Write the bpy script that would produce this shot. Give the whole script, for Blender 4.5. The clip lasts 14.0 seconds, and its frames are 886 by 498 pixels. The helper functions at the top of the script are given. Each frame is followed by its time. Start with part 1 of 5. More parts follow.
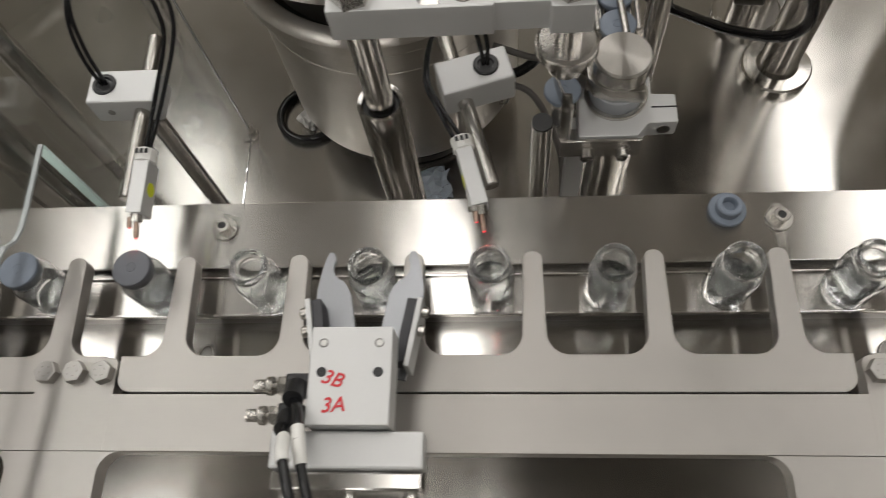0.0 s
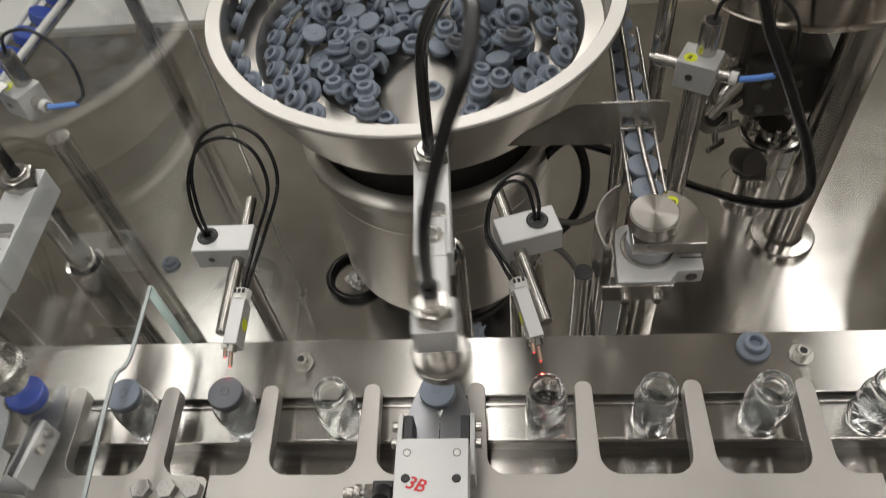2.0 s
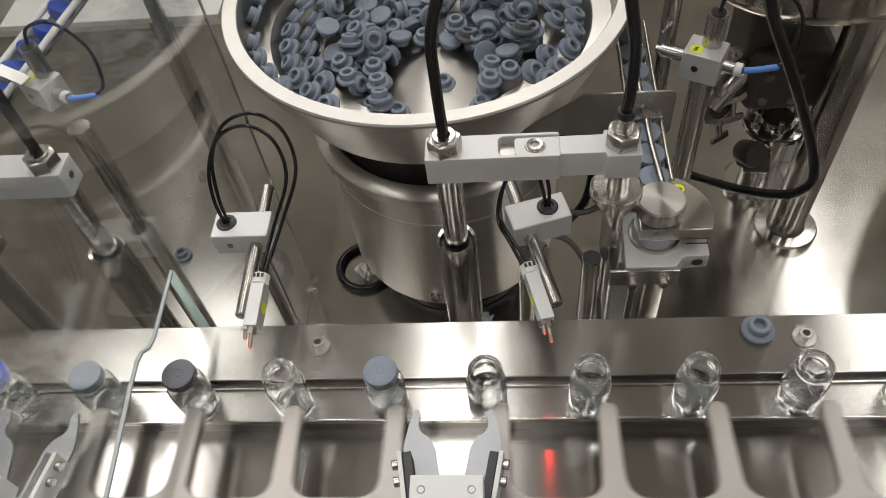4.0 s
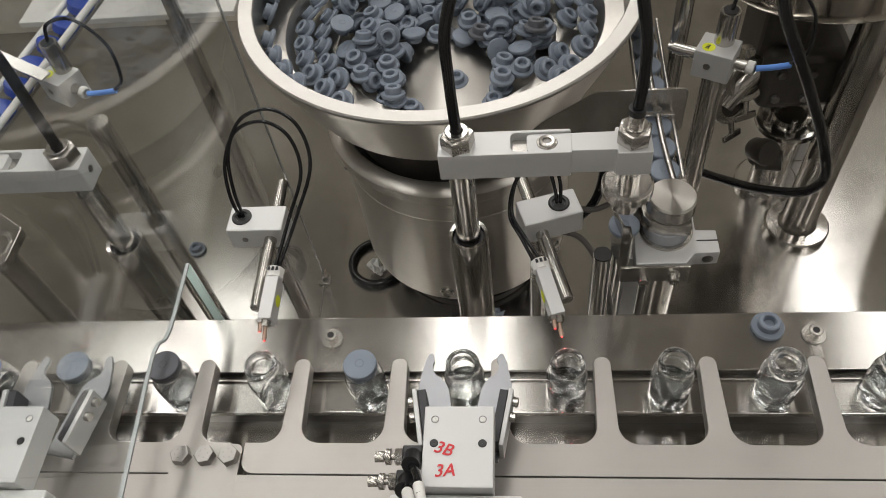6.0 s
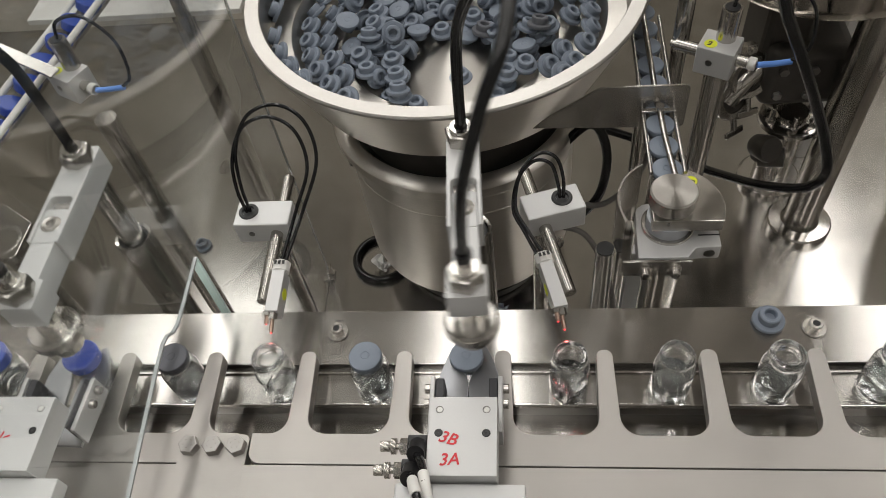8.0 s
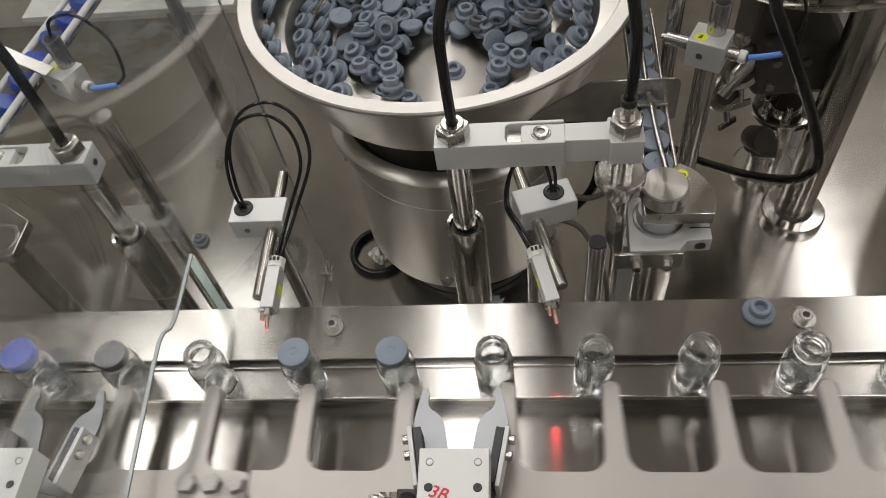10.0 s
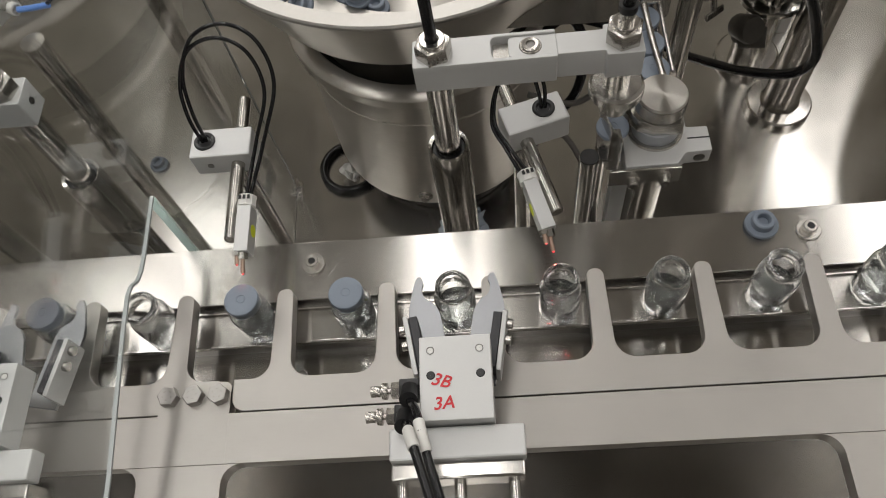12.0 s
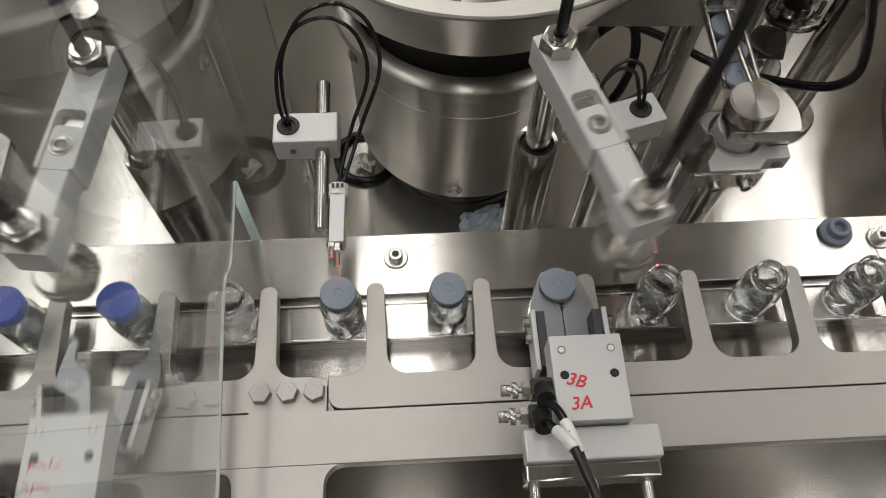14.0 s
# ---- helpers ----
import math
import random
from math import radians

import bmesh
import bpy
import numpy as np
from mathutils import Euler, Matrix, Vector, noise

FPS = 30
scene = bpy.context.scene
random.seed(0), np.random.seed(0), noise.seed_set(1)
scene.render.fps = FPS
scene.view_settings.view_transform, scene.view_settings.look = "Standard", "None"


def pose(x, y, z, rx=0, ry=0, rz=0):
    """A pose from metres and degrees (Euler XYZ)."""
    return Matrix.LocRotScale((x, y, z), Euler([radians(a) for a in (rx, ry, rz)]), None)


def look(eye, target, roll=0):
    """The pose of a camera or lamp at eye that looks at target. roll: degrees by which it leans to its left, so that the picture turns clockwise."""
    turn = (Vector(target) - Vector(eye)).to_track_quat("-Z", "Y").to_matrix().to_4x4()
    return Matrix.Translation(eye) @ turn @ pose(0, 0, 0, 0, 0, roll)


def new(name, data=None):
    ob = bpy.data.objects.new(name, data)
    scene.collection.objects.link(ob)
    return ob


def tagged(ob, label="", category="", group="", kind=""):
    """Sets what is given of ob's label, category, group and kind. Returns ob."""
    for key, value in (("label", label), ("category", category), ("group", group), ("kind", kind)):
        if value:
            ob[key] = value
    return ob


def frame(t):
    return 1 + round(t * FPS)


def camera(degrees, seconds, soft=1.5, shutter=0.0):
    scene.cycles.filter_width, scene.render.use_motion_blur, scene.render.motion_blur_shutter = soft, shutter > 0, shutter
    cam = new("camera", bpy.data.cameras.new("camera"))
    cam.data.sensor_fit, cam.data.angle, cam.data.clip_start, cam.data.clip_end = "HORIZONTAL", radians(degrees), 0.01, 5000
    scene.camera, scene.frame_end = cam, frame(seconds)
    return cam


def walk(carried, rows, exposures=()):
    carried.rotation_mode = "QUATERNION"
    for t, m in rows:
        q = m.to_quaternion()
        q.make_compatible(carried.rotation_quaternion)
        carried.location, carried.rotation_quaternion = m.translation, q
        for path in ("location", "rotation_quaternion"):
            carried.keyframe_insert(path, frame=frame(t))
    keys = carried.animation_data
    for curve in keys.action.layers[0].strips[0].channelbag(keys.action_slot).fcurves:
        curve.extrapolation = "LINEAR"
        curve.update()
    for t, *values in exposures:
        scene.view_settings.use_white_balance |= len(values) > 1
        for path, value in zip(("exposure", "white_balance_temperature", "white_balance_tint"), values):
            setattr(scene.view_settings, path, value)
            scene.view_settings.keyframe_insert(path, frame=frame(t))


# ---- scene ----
cam = camera(60.4, 14.0, soft=0.5, shutter=0.4)
PATH = [
    (0, (0.069, -0.142, 0.375), (-0.102, 0.662, -1.448), -11.9),
    (0.5, (0.036, -0.152, 0.374), (-0.126, 0.689, -1.433), -11.1),
    (1, (0.034, -0.155, 0.381), (-0.137, 0.761, -1.389), -10.5),
    (1.5, (0.034, -0.169, 0.388), (-0.149, 0.856, -1.32), -9.4),
    (2, (0.043, -0.191, 0.413), (-0.136, 1.018, -1.17), -8.4),
    (2.5, (0.039, -0.199, 0.417), (-0.133, 1.086, -1.106), -7.8),
    (3, (0.037, -0.2, 0.417), (-0.135, 1.042, -1.141), -8.0),
    (3.5, (0.037, -0.203, 0.418), (-0.139, 1.009, -1.164), -8.3),
    (6, (0.037, -0.21, 0.423), (-0.176, 0.989, -1.164), -9.3),
    (6.5, (0.036, -0.211, 0.423), (-0.177, 0.989, -1.163), -9.2),
    (7, (0.037, -0.214, 0.425), (-0.179, 0.986, -1.161), -9.2),
    (7.5, (0.035, -0.215, 0.424), (-0.182, 0.985, -1.161), -9.3),
    (8, (0.037, -0.216, 0.426), (-0.185, 0.98, -1.162), -9.6),
    (10.5, (0.042, -0.216, 0.431), (-0.178, 0.944, -1.183), -10.6),
    (11, (0.041, -0.217, 0.431), (-0.175, 0.922, -1.2), -11.0),
    (11.5, (0.038, -0.209, 0.426), (-0.17, 0.878, -1.239), -12.0),
    (12, (0.028, -0.179, 0.417), (-0.122, 0.756, -1.345), -12.1),
    (12.5, (-0.008, -0.157, 0.419), (-0.065, 0.67, -1.401), -6.5),
    (13, (-0.053, -0.161, 0.413), (-0.02, 0.611, -1.432), 0.5),
    (13.5, (-0.075, -0.163, 0.416), (-0.015, 0.687, -1.394), 1.4),
    (14, (-0.078, -0.17, 0.415), (-0.001, 0.741, -1.364), 2.0),
]
walk(cam, [(t, look(eye, target, roll)) for t, eye, target, roll in PATH],
     exposures=[(0.0, 0.18), (1.5, 0.22), (3.0, 0.40), (6.5, 0.30), (11.0, 0.26), (12.5, 0.08), (14.0, 0.06)])

# ---- light ----
world = bpy.data.worlds.new("world")
scene.world = world
world.use_nodes = True
world.node_tree.nodes["Background"].inputs[0].default_value = (0.75, 0.78, 0.8, 1)
world.node_tree.nodes["Background"].inputs[1].default_value = 0.06


def area_lamp(name, at, target, sx, sy, watts, colour=(1.0, 0.97, 0.93)):
    d = bpy.data.lights.new(name, "AREA")
    d.shape, d.size, d.size_y, d.energy, d.color = "RECTANGLE", sx, sy, watts, colour
    o = new(name, d)
    o.matrix_world = look(at, target)
    return o


for lx, wide, w in ((-1.20, 0.34, 25.0), (-0.14, 0.24, 21.0), (1.27, 0.15, 15.0), (1.57, 0.15, 15.0)):
    area_lamp("ceiling_tube", (lx, 1.75, 1.92), (lx, 1.75, 0), wide, 6.0, w)
# fill lamp added far behind to brighten the deck and the bowl
area_lamp("rear_fill_lamp", (0.1, 3.4, 1.90), (0.1, 3.4, 0), 3.6, 0.5, 48.0)


def red_spot(at, target, watts):
    d = bpy.data.lights.new("sensor_beam", "SPOT")
    d.energy, d.color, d.spot_size, d.spot_blend, d.shadow_soft_size = watts, (1.0, 0.03, 0.03), radians(70), 0.8, 0.0012
    o = new("sensor_beam", d)
    o.matrix_world = look(at, target)


# ---- materials ----
def material(name, colour, rough, metal=0.0, grain=0.0, scale=400.0, stretch=(1, 1, 1), blotch=0.0, bump=0.0, wear=0.0, spec=0.5, aniso=0.0, along=1):
    m = bpy.data.materials.new(name)
    m.use_nodes = True
    nt = m.node_tree
    n, l = nt.nodes, nt.links
    b = n["Principled BSDF"]
    b.inputs["Roughness"].default_value, b.inputs["Metallic"].default_value = rough, metal
    b.inputs["Specular IOR Level"].default_value = spec
    b.inputs["Base Color"].default_value = (*colour, 1)
    if aniso:
        tv = n.new("ShaderNodeCombineXYZ")
        tv.inputs[along].default_value = 1
        b.inputs["Anisotropic"].default_value = aniso
        l.new(tv.outputs[0], b.inputs["Tangent"])
    tc = n.new("ShaderNodeTexCoord")
    mp = n.new("ShaderNodeMapping")
    mp.inputs["Scale"].default_value = stretch
    l.new(tc.outputs["Object"], mp.inputs[0])
    fine = n.new("ShaderNodeTexNoise")
    fine.inputs["Scale"].default_value, fine.inputs["Detail"].default_value = scale, 3
    l.new(mp.outputs[0], fine.inputs["Vector"])
    big = n.new("ShaderNodeTexNoise")
    big.inputs["Scale"].default_value, big.inputs["Detail"].default_value = 22, 4
    l.new(tc.outputs["Object"], big.inputs["Vector"])
    if blotch or grain:
        mx = n.new("ShaderNodeMixRGB")
        mx.blend_type = "MULTIPLY"
        mx.inputs[0].default_value = 1
        mx.inputs[1].default_value = (*colour, 1)
        add = n.new("ShaderNodeMath")
        add.operation = "MULTIPLY_ADD"
        l.new(fine.outputs[0], add.inputs[0])
        add.inputs[1].default_value = grain
        mb = n.new("ShaderNodeMapRange")
        mb.inputs[1].default_value, mb.inputs[2].default_value = 0.3, 0.7
        mb.inputs[3].default_value, mb.inputs[4].default_value = 1 - blotch - grain / 2, 1 + blotch * 0.3 - grain / 2
        l.new(big.outputs[0], mb.inputs[0])
        l.new(mb.outputs[0], add.inputs[2])
        l.new(add.outputs[0], mx.inputs[2])
        l.new(mx.outputs[0], b.inputs["Base Color"])
    if wear:
        mr = n.new("ShaderNodeMapRange")
        mr.inputs[1].default_value, mr.inputs[2].default_value = 0.3, 0.7
        mr.inputs[3].default_value, mr.inputs[4].default_value = max(rough - wear, 0.03), rough + wear
        mixf = n.new("ShaderNodeMath")
        mixf.operation = "MULTIPLY_ADD"
        l.new(fine.outputs[0], mixf.inputs[0])
        mixf.inputs[1].default_value = 0.4
        l.new(big.outputs[0], mixf.inputs[2])
        sub = n.new("ShaderNodeMath")
        sub.operation = "SUBTRACT"
        l.new(mixf.outputs[0], sub.inputs[0])
        sub.inputs[1].default_value = 0.2
        l.new(sub.outputs[0], mr.inputs[0])
        l.new(mr.outputs[0], b.inputs["Roughness"])
    if bump:
        bp = n.new("ShaderNodeBump")
        bp.inputs["Strength"].default_value, bp.inputs["Distance"].default_value = bump, 0.0004
        l.new(fine.outputs[0], bp.inputs["Height"])
        l.new(bp.outputs[0], b.inputs["Normal"])
    return m


STEEL = (0.58, 0.56, 0.53)
M_BRUSHED = material("brushed_steel", STEEL, 0.25, 1, 0.18, 520, (0.05, 4, 1), 0.14, 0.02, 0.02, aniso=0.97)
M_DECK = material("deck_steel", (0.56, 0.54, 0.51), 0.195, 1, 0.12, 600, (0.05, 4, 1), 0.16, 0.012, 0.014, aniso=0.95)
M_COMB = material("satin_steel", (0.43, 0.41, 0.385), 0.46, 1, 0.06, 420, (0.5, 2, 1), 0.10, 0.02, 0.07)
M_DRUM = material("turned_steel", (0.57, 0.54, 0.50), 0.29, 1, 0.16, 300, (0.4, 0.4, 5), 0.08, 0.0, 0.004, aniso=0.92, along=2)
M_POLISH = material("polished_steel", (0.60, 0.58, 0.55), 0.17, 1, 0.06, 300, (1, 1, 0.2), 0.06, 0.01, 0.03, aniso=0.6, along=2)
M_ROD = material("rod_steel", (0.50, 0.48, 0.45), 0.20, 1, 0.12, 400, (0.1, 0.1, 4), 0.08, 0.01, 0.04, aniso=0.6, along=2)
M_BOWL = material("bowl_steel", (0.54, 0.52, 0.485), 0.32, 1, 0.10, 500, (0.5, 0.5, 2), 0.08, 0.004, 0.02)
M_RIM = material("rim_steel", (0.48, 0.465, 0.44), 0.42, 1, 0.10, 400, (1, 1, 1), 0.06, 0.01, 0.03)
M_TURNED = material("face_turned_steel", (0.45, 0.43, 0.40), 0.38, 1, 0.10, 700, (1, 1, 1), 0.06, 0.003, 0.02)
spin = M_TURNED.node_tree.nodes.new("ShaderNodeTangent")
spin.direction_type, spin.axis = "RADIAL", "Z"
turned = M_TURNED.node_tree.nodes["Principled BSDF"]
M_TURNED.node_tree.links.new(spin.outputs[0], turned.inputs["Tangent"])
turned.inputs["Anisotropic"].default_value, turned.inputs["Anisotropic Rotation"].default_value = 0.92, 0.25
M_SHELL = material("mirror_shell_steel", (0.64, 0.605, 0.555), 0.10, 1, 0.12, 200, (1, 1, 0.15), 0.12, 0.0, 0.02, aniso=0.9, along=2)
M_HEAD = material("dull_bolt_steel", (0.40, 0.385, 0.365), 0.44, 1, 0.10, 700, (1, 1, 1), 0.10, 0.05, 0.05)
M_BOLT = material("bolt_steel", (0.52, 0.50, 0.47), 0.25, 1, 0.08, 900, (1, 1, 1), 0.06, 0.01, 0.04)
M_ALU = material("anodised_aluminium", (0.56, 0.56, 0.555), 0.42, 0.35, 0.05, 900, (1, 1, 1), 0.04, 0.05, 0.04)
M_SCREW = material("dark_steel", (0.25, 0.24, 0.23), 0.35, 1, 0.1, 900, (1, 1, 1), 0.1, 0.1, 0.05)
M_BLADE = material("blade_steel", (0.30, 0.305, 0.32), 0.34, 1, 0.06, 700, (1, 1, 1), 0.10, 0.0, 0.01)
M_BLACK = material("black_plastic", (0.012, 0.012, 0.013), 0.35, 0, 0.2, 600, (1, 1, 1), 0.1, 0.04)
M_HOSE = material("black_hose", (0.008, 0.008, 0.009), 0.18, 0, 0.2, 300, (1, 1, 1), 0.1, 0.02)
M_GREYCABLE = material("grey_cable", (0.13, 0.12, 0.11), 0.5, 0, 0.2, 300, (1, 1, 1), 0.1, 0.02)
M_RUBBER = material("grey_rubber", (0.195, 0.228, 0.280), 0.55, 0, 0.12, 900, (1, 1, 1), 0.10, 0.05)
M_RUBBER_DARK = material("dark_grey_rubber", (0.11, 0.115, 0.13), 0.55, 0, 0.12, 900, (1, 1, 1), 0.10, 0.05)
M_PAD = material("dark_pad", (0.045, 0.045, 0.05), 0.6, 0, 0.15, 900, (1, 1, 1), 0.1, 0.08)
M_BLUE = material("blue_plastic", (0.02, 0.06, 0.36), 0.38, 0, 0.06, 700, (1, 1, 1), 0.05, 0.02)
M_BLUECABLE = material("blue_sleeve", (0.13, 0.30, 0.78), 0.45, 0, 0.06, 700, (1, 1, 1), 0.05, 0.02)
M_WHITE = material("white_sleeve", (0.72, 0.71, 0.68), 0.5, 0, 0.05, 700, (1, 1, 1), 0.06, 0.02)
M_NYLON = material("grey_nylon", (0.40, 0.42, 0.45), 0.45, 0, 0.05, 500, (1, 1, 1), 0.05, 0.02)
M_YELLOW = material("yellow_sticker", (0.75, 0.80, 0.03), 0.5, 0, 0.03, 500, (1, 1, 1), 0.04)
M_PALE = material("pale_film", (0.42, 0.47, 0.53), 0.35, 0, 0.06, 300, (1, 1, 1), 0.12)
M_INK = material("red_marker", (0.60, 0.03, 0.04), 0.55, 0, 0.25, 900, (1, 1, 1), 0.15)
M_BRASS = material("copper_tip", (0.42, 0.31, 0.25), 0.3, 1, 0.1, 900, (1, 1, 1), 0.1)
M_WALL = material("painted_wall", (0.44, 0.43, 0.41), 0.6, 0, 0.05, 20, (1, 1, 1), 0.10)
M_DARKWALL = material("dark_panel", (0.58, 0.54, 0.465), 0.5, 0, 0.05, 20, (1, 1, 1), 0.2)
M_CEIL = material("ceiling_paint", (0.34, 0.33, 0.315), 0.8, 0, 0.03, 15, (1, 1, 1), 0.05)
# dark casting; its colour also stands for shade in the gap under the bowl
M_CASTING_SHADE = material("dark_casting_and_shade", (0.075, 0.068, 0.060), 0.5, 0.3, 0.2, 300, (1, 1, 1), 0.3, 0.1)


def glass(name, colour=(1, 1, 1), rough=0.0, ior=1.5):
    m = bpy.data.materials.new(name)
    m.use_nodes = True
    b = m.node_tree.nodes["Principled BSDF"]
    b.inputs["Base Color"].default_value = (*colour, 1)
    b.inputs["Roughness"].default_value, b.inputs["IOR"].default_value = rough, ior
    b.inputs["Transmission Weight"].default_value = 1
    return m


M_GLASS = glass("clear_glass", (0.98, 0.99, 0.99), 0.0, 1.49)
gn = M_GLASS.node_tree
gn.nodes["Principled BSDF"].inputs["Transmission Weight"].default_value = 0.988
gmix, gthin = gn.nodes.new("ShaderNodeMixShader"), gn.nodes.new("ShaderNodeBsdfTransparent")
gmix.inputs[0].default_value = 0.05
gn.links.new(gn.nodes["Principled BSDF"].outputs[0], gmix.inputs[1])
gn.links.new(gthin.outputs[0], gmix.inputs[2])
gn.links.new(gmix.outputs[0], gn.nodes["Material Output"].inputs[0])
M_ACRYLIC = glass("clear_acrylic", (0.93, 0.955, 0.95), 0.0, 1.49)
M_LIQUID = glass("clear_liquid", (0.97, 0.98, 0.98), 0.0, 1.33)
# sawn acrylic in a paler colour, for light the sheet carries to its edge
M_EDGE_LIT = material("lit_acrylic_edge", (0.82, 0.92, 0.89), 0.55, 0, 0.06, 300, (1, 1, 1), 0.06)
M_EDGE = material("sawn_acrylic", (0.33, 0.35, 0.35), 0.25, 0, 0.06, 300, (1, 1, 1), 0.06)
en = M_EDGE_LIT.node_tree
emix, ethrough = en.nodes.new("ShaderNodeMixShader"), en.nodes.new("ShaderNodeBsdfTranslucent")
emix.inputs[0].default_value = 0.65
ethrough.inputs[0].default_value = (0.85, 0.95, 0.92, 1)
en.links.new(en.nodes["Principled BSDF"].outputs[0], emix.inputs[1])
en.links.new(ethrough.outputs[0], emix.inputs[2])
en.links.new(emix.outputs[0], en.nodes["Material Output"].inputs[0])
M_GLOW = bpy.data.materials.new("red_glow")
M_GLOW.use_nodes = True
M_GLOW.node_tree.nodes["Principled BSDF"].inputs["Base Color"].default_value = (0.8, 0.1, 0.1, 1)
M_GLOW.node_tree.nodes["Principled BSDF"].inputs["Emission Color"].default_value = (1, 0.02, 0.03, 1)
M_GLOW.node_tree.nodes["Principled BSDF"].inputs["Emission Strength"].default_value = 2


# ---- shape builders ----
def V(*a):
    return Vector(a)


def bbox(x0, x1, y0, y1, z0, z1, bev=0.0008, seg=2):
    bm = bmesh.new()
    bmesh.ops.create_cube(bm, size=1, matrix=Matrix.Translation(((x0 + x1) / 2, (y0 + y1) / 2, (z0 + z1) / 2)) @ Matrix.Diagonal((x1 - x0, y1 - y0, z1 - z0, 1)))
    if bev:
        bmesh.ops.bevel(bm, geom=bm.edges[:], offset=bev, segments=seg, affect="EDGES", profile=0.5)
    bm.normal_update()
    for f in bm.faces:
        f.smooth = max(abs(c) for c in f.normal) < 0.9995
    return bm


def bcyl(p, q, r, seg=28, r2=None, bev=0.0):
    p, q = Vector(p), Vector(q)
    d = q - p
    prof = [(0, 0), (r, 0), (r if r2 is None else r2, d.length), (0, d.length)]
    if bev:
        prof = [(0, 0), (r - bev, 0), (r, bev), (r, d.length - bev), (r - bev, d.length), (0, d.length)]
    bm = lathe(prof, seg)
    bmesh.ops.transform(bm, verts=bm.verts, matrix=Matrix.Translation(p) @ d.to_track_quat("Z", "Y").to_matrix().to_4x4())
    return bm


def lathe(prof, seg=32, closed=False):
    bm = bmesh.new()
    rings = []
    for r, z in prof:
        if r < 1e-6:
            rings.append([bm.verts.new((0, 0, z))])
        else:
            rings.append([bm.verts.new((r * math.cos(2 * math.pi * i / seg), r * math.sin(2 * math.pi * i / seg), z)) for i in range(seg)])
    pairs = list(zip(rings, rings[1:]))
    if closed:
        pairs.append((rings[-1], rings[0]))
    for a, b in pairs:
        for i in range(seg):
            j = (i + 1) % seg
            f = [a[0] if len(a) == 1 else a[i], a[0] if len(a) == 1 else a[j], b[0] if len(b) == 1 else b[j], b[0] if len(b) == 1 else b[i]]
            u = []
            for v in f:
                if v not in u:
                    u.append(v)
            if len(u) > 2:
                bm.faces.new(u)
    bmesh.ops.recalc_face_normals(bm, faces=bm.faces[:])
    for f in bm.faces:
        f.smooth = True
    return bm


def prism(pts, z0, z1, bev=0.0):
    bm = bmesh.new()
    vs = [bm.verts.new((x, y, z0)) for x, y in pts]
    f = bm.faces.new(vs)
    r = bmesh.ops.extrude_face_region(bm, geom=[f])
    top = [v for v in r["geom"] if isinstance(v, bmesh.types.BMVert)]
    bmesh.ops.translate(bm, verts=top, vec=(0, 0, z1 - z0))
    bmesh.ops.recalc_face_normals(bm, faces=bm.faces[:])
    if bev:
        es = [e for e in bm.edges if all(v in top for v in e.verts)]
        bmesh.ops.bevel(bm, geom=es, offset=bev, segments=2, affect="EDGES", profile=0.5)
    bm.normal_update()
    for f in bm.faces:
        f.smooth = abs(f.normal.z) < 0.999
    return bm


def rounded(corners, n=5):
    """Outline from (x, y, radius) corners."""
    out = []
    k = len(corners)
    for i, (x, y, r) in enumerate(corners):
        p = V(x, y)
        if r <= 0:
            out.append((x, y))
            continue
        a, b = V(*corners[i - 1][:2]) - p, V(*corners[(i + 1) % k][:2]) - p
        ang = a.angle(b)
        d = min(r / math.tan(ang / 2), a.length * 0.49, b.length * 0.49)
        rr = d * math.tan(ang / 2)
        a.normalize(), b.normalize()
        c = p + (a + b).normalized() * (rr / math.sin(ang / 2))
        s, e = p + a * d - c, p + b * d - c
        for j in range(n + 1):
            u = s.lerp(e, j / n)
            out.append(tuple(c + u.normalized() * rr))
    return out


def spline(points, steps=7):
    """Smooth path through the points."""
    P = [Vector(p) for p in points]
    P = [P[0] * 2 - P[1]] + P + [P[-1] * 2 - P[-2]]
    path = []
    for i in range(1, len(P) - 2):
        for s in range(steps):
            t = s / steps
            a, b, c, d = P[i - 1 : i + 3]
            path.append(0.5 * (2 * b + (c - a) * t + (2 * a - 5 * b + 4 * c - d) * t * t + (3 * b - a - 3 * c + d) * t ** 3))
    path.append(P[-2])
    return path


def tube(points, r, seg=10, steps=7):
    return pipe(spline(points, steps), r, seg)


def pipe(path, r, seg=12):
    seg = max(seg, 12)
    bm = bmesh.new()
    rings, up = [], None
    for i, p in enumerate(path):
        t = (path[min(i + 1, len(path) - 1)] - path[max(i - 1, 0)]).normalized()
        if up is None:
            up = t.orthogonal().normalized()
        up = (up - t * up.dot(t)).normalized()
        side = t.cross(up)
        rings.append([bm.verts.new(p + (up * math.cos(6.28318 * k / seg) + side * math.sin(6.28318 * k / seg)) * r) for k in range(seg)])
    for a, b in zip(rings, rings[1:]):
        for k in range(seg):
            bm.faces.new((a[k], a[(k + 1) % seg], b[(k + 1) % seg], b[k]))
    bm.faces.new(rings[0]), bm.faces.new(rings[-1])
    bmesh.ops.recalc_face_normals(bm, faces=bm.faces[:])
    for f in bm.faces:
        f.smooth = len(f.verts) == 4
    return bm


def hexagon(x, y, z0, z1, af, turn=0.0, dome=0.0006):
    r = af / math.sqrt(3)
    bm = prism([(r * math.cos(radians(60 * i + turn)), r * math.sin(radians(60 * i + turn))) for i in range(6)], z0, z1, dome)
    bmesh.ops.translate(bm, verts=bm.verts, vec=(x, y, 0))
    return bm


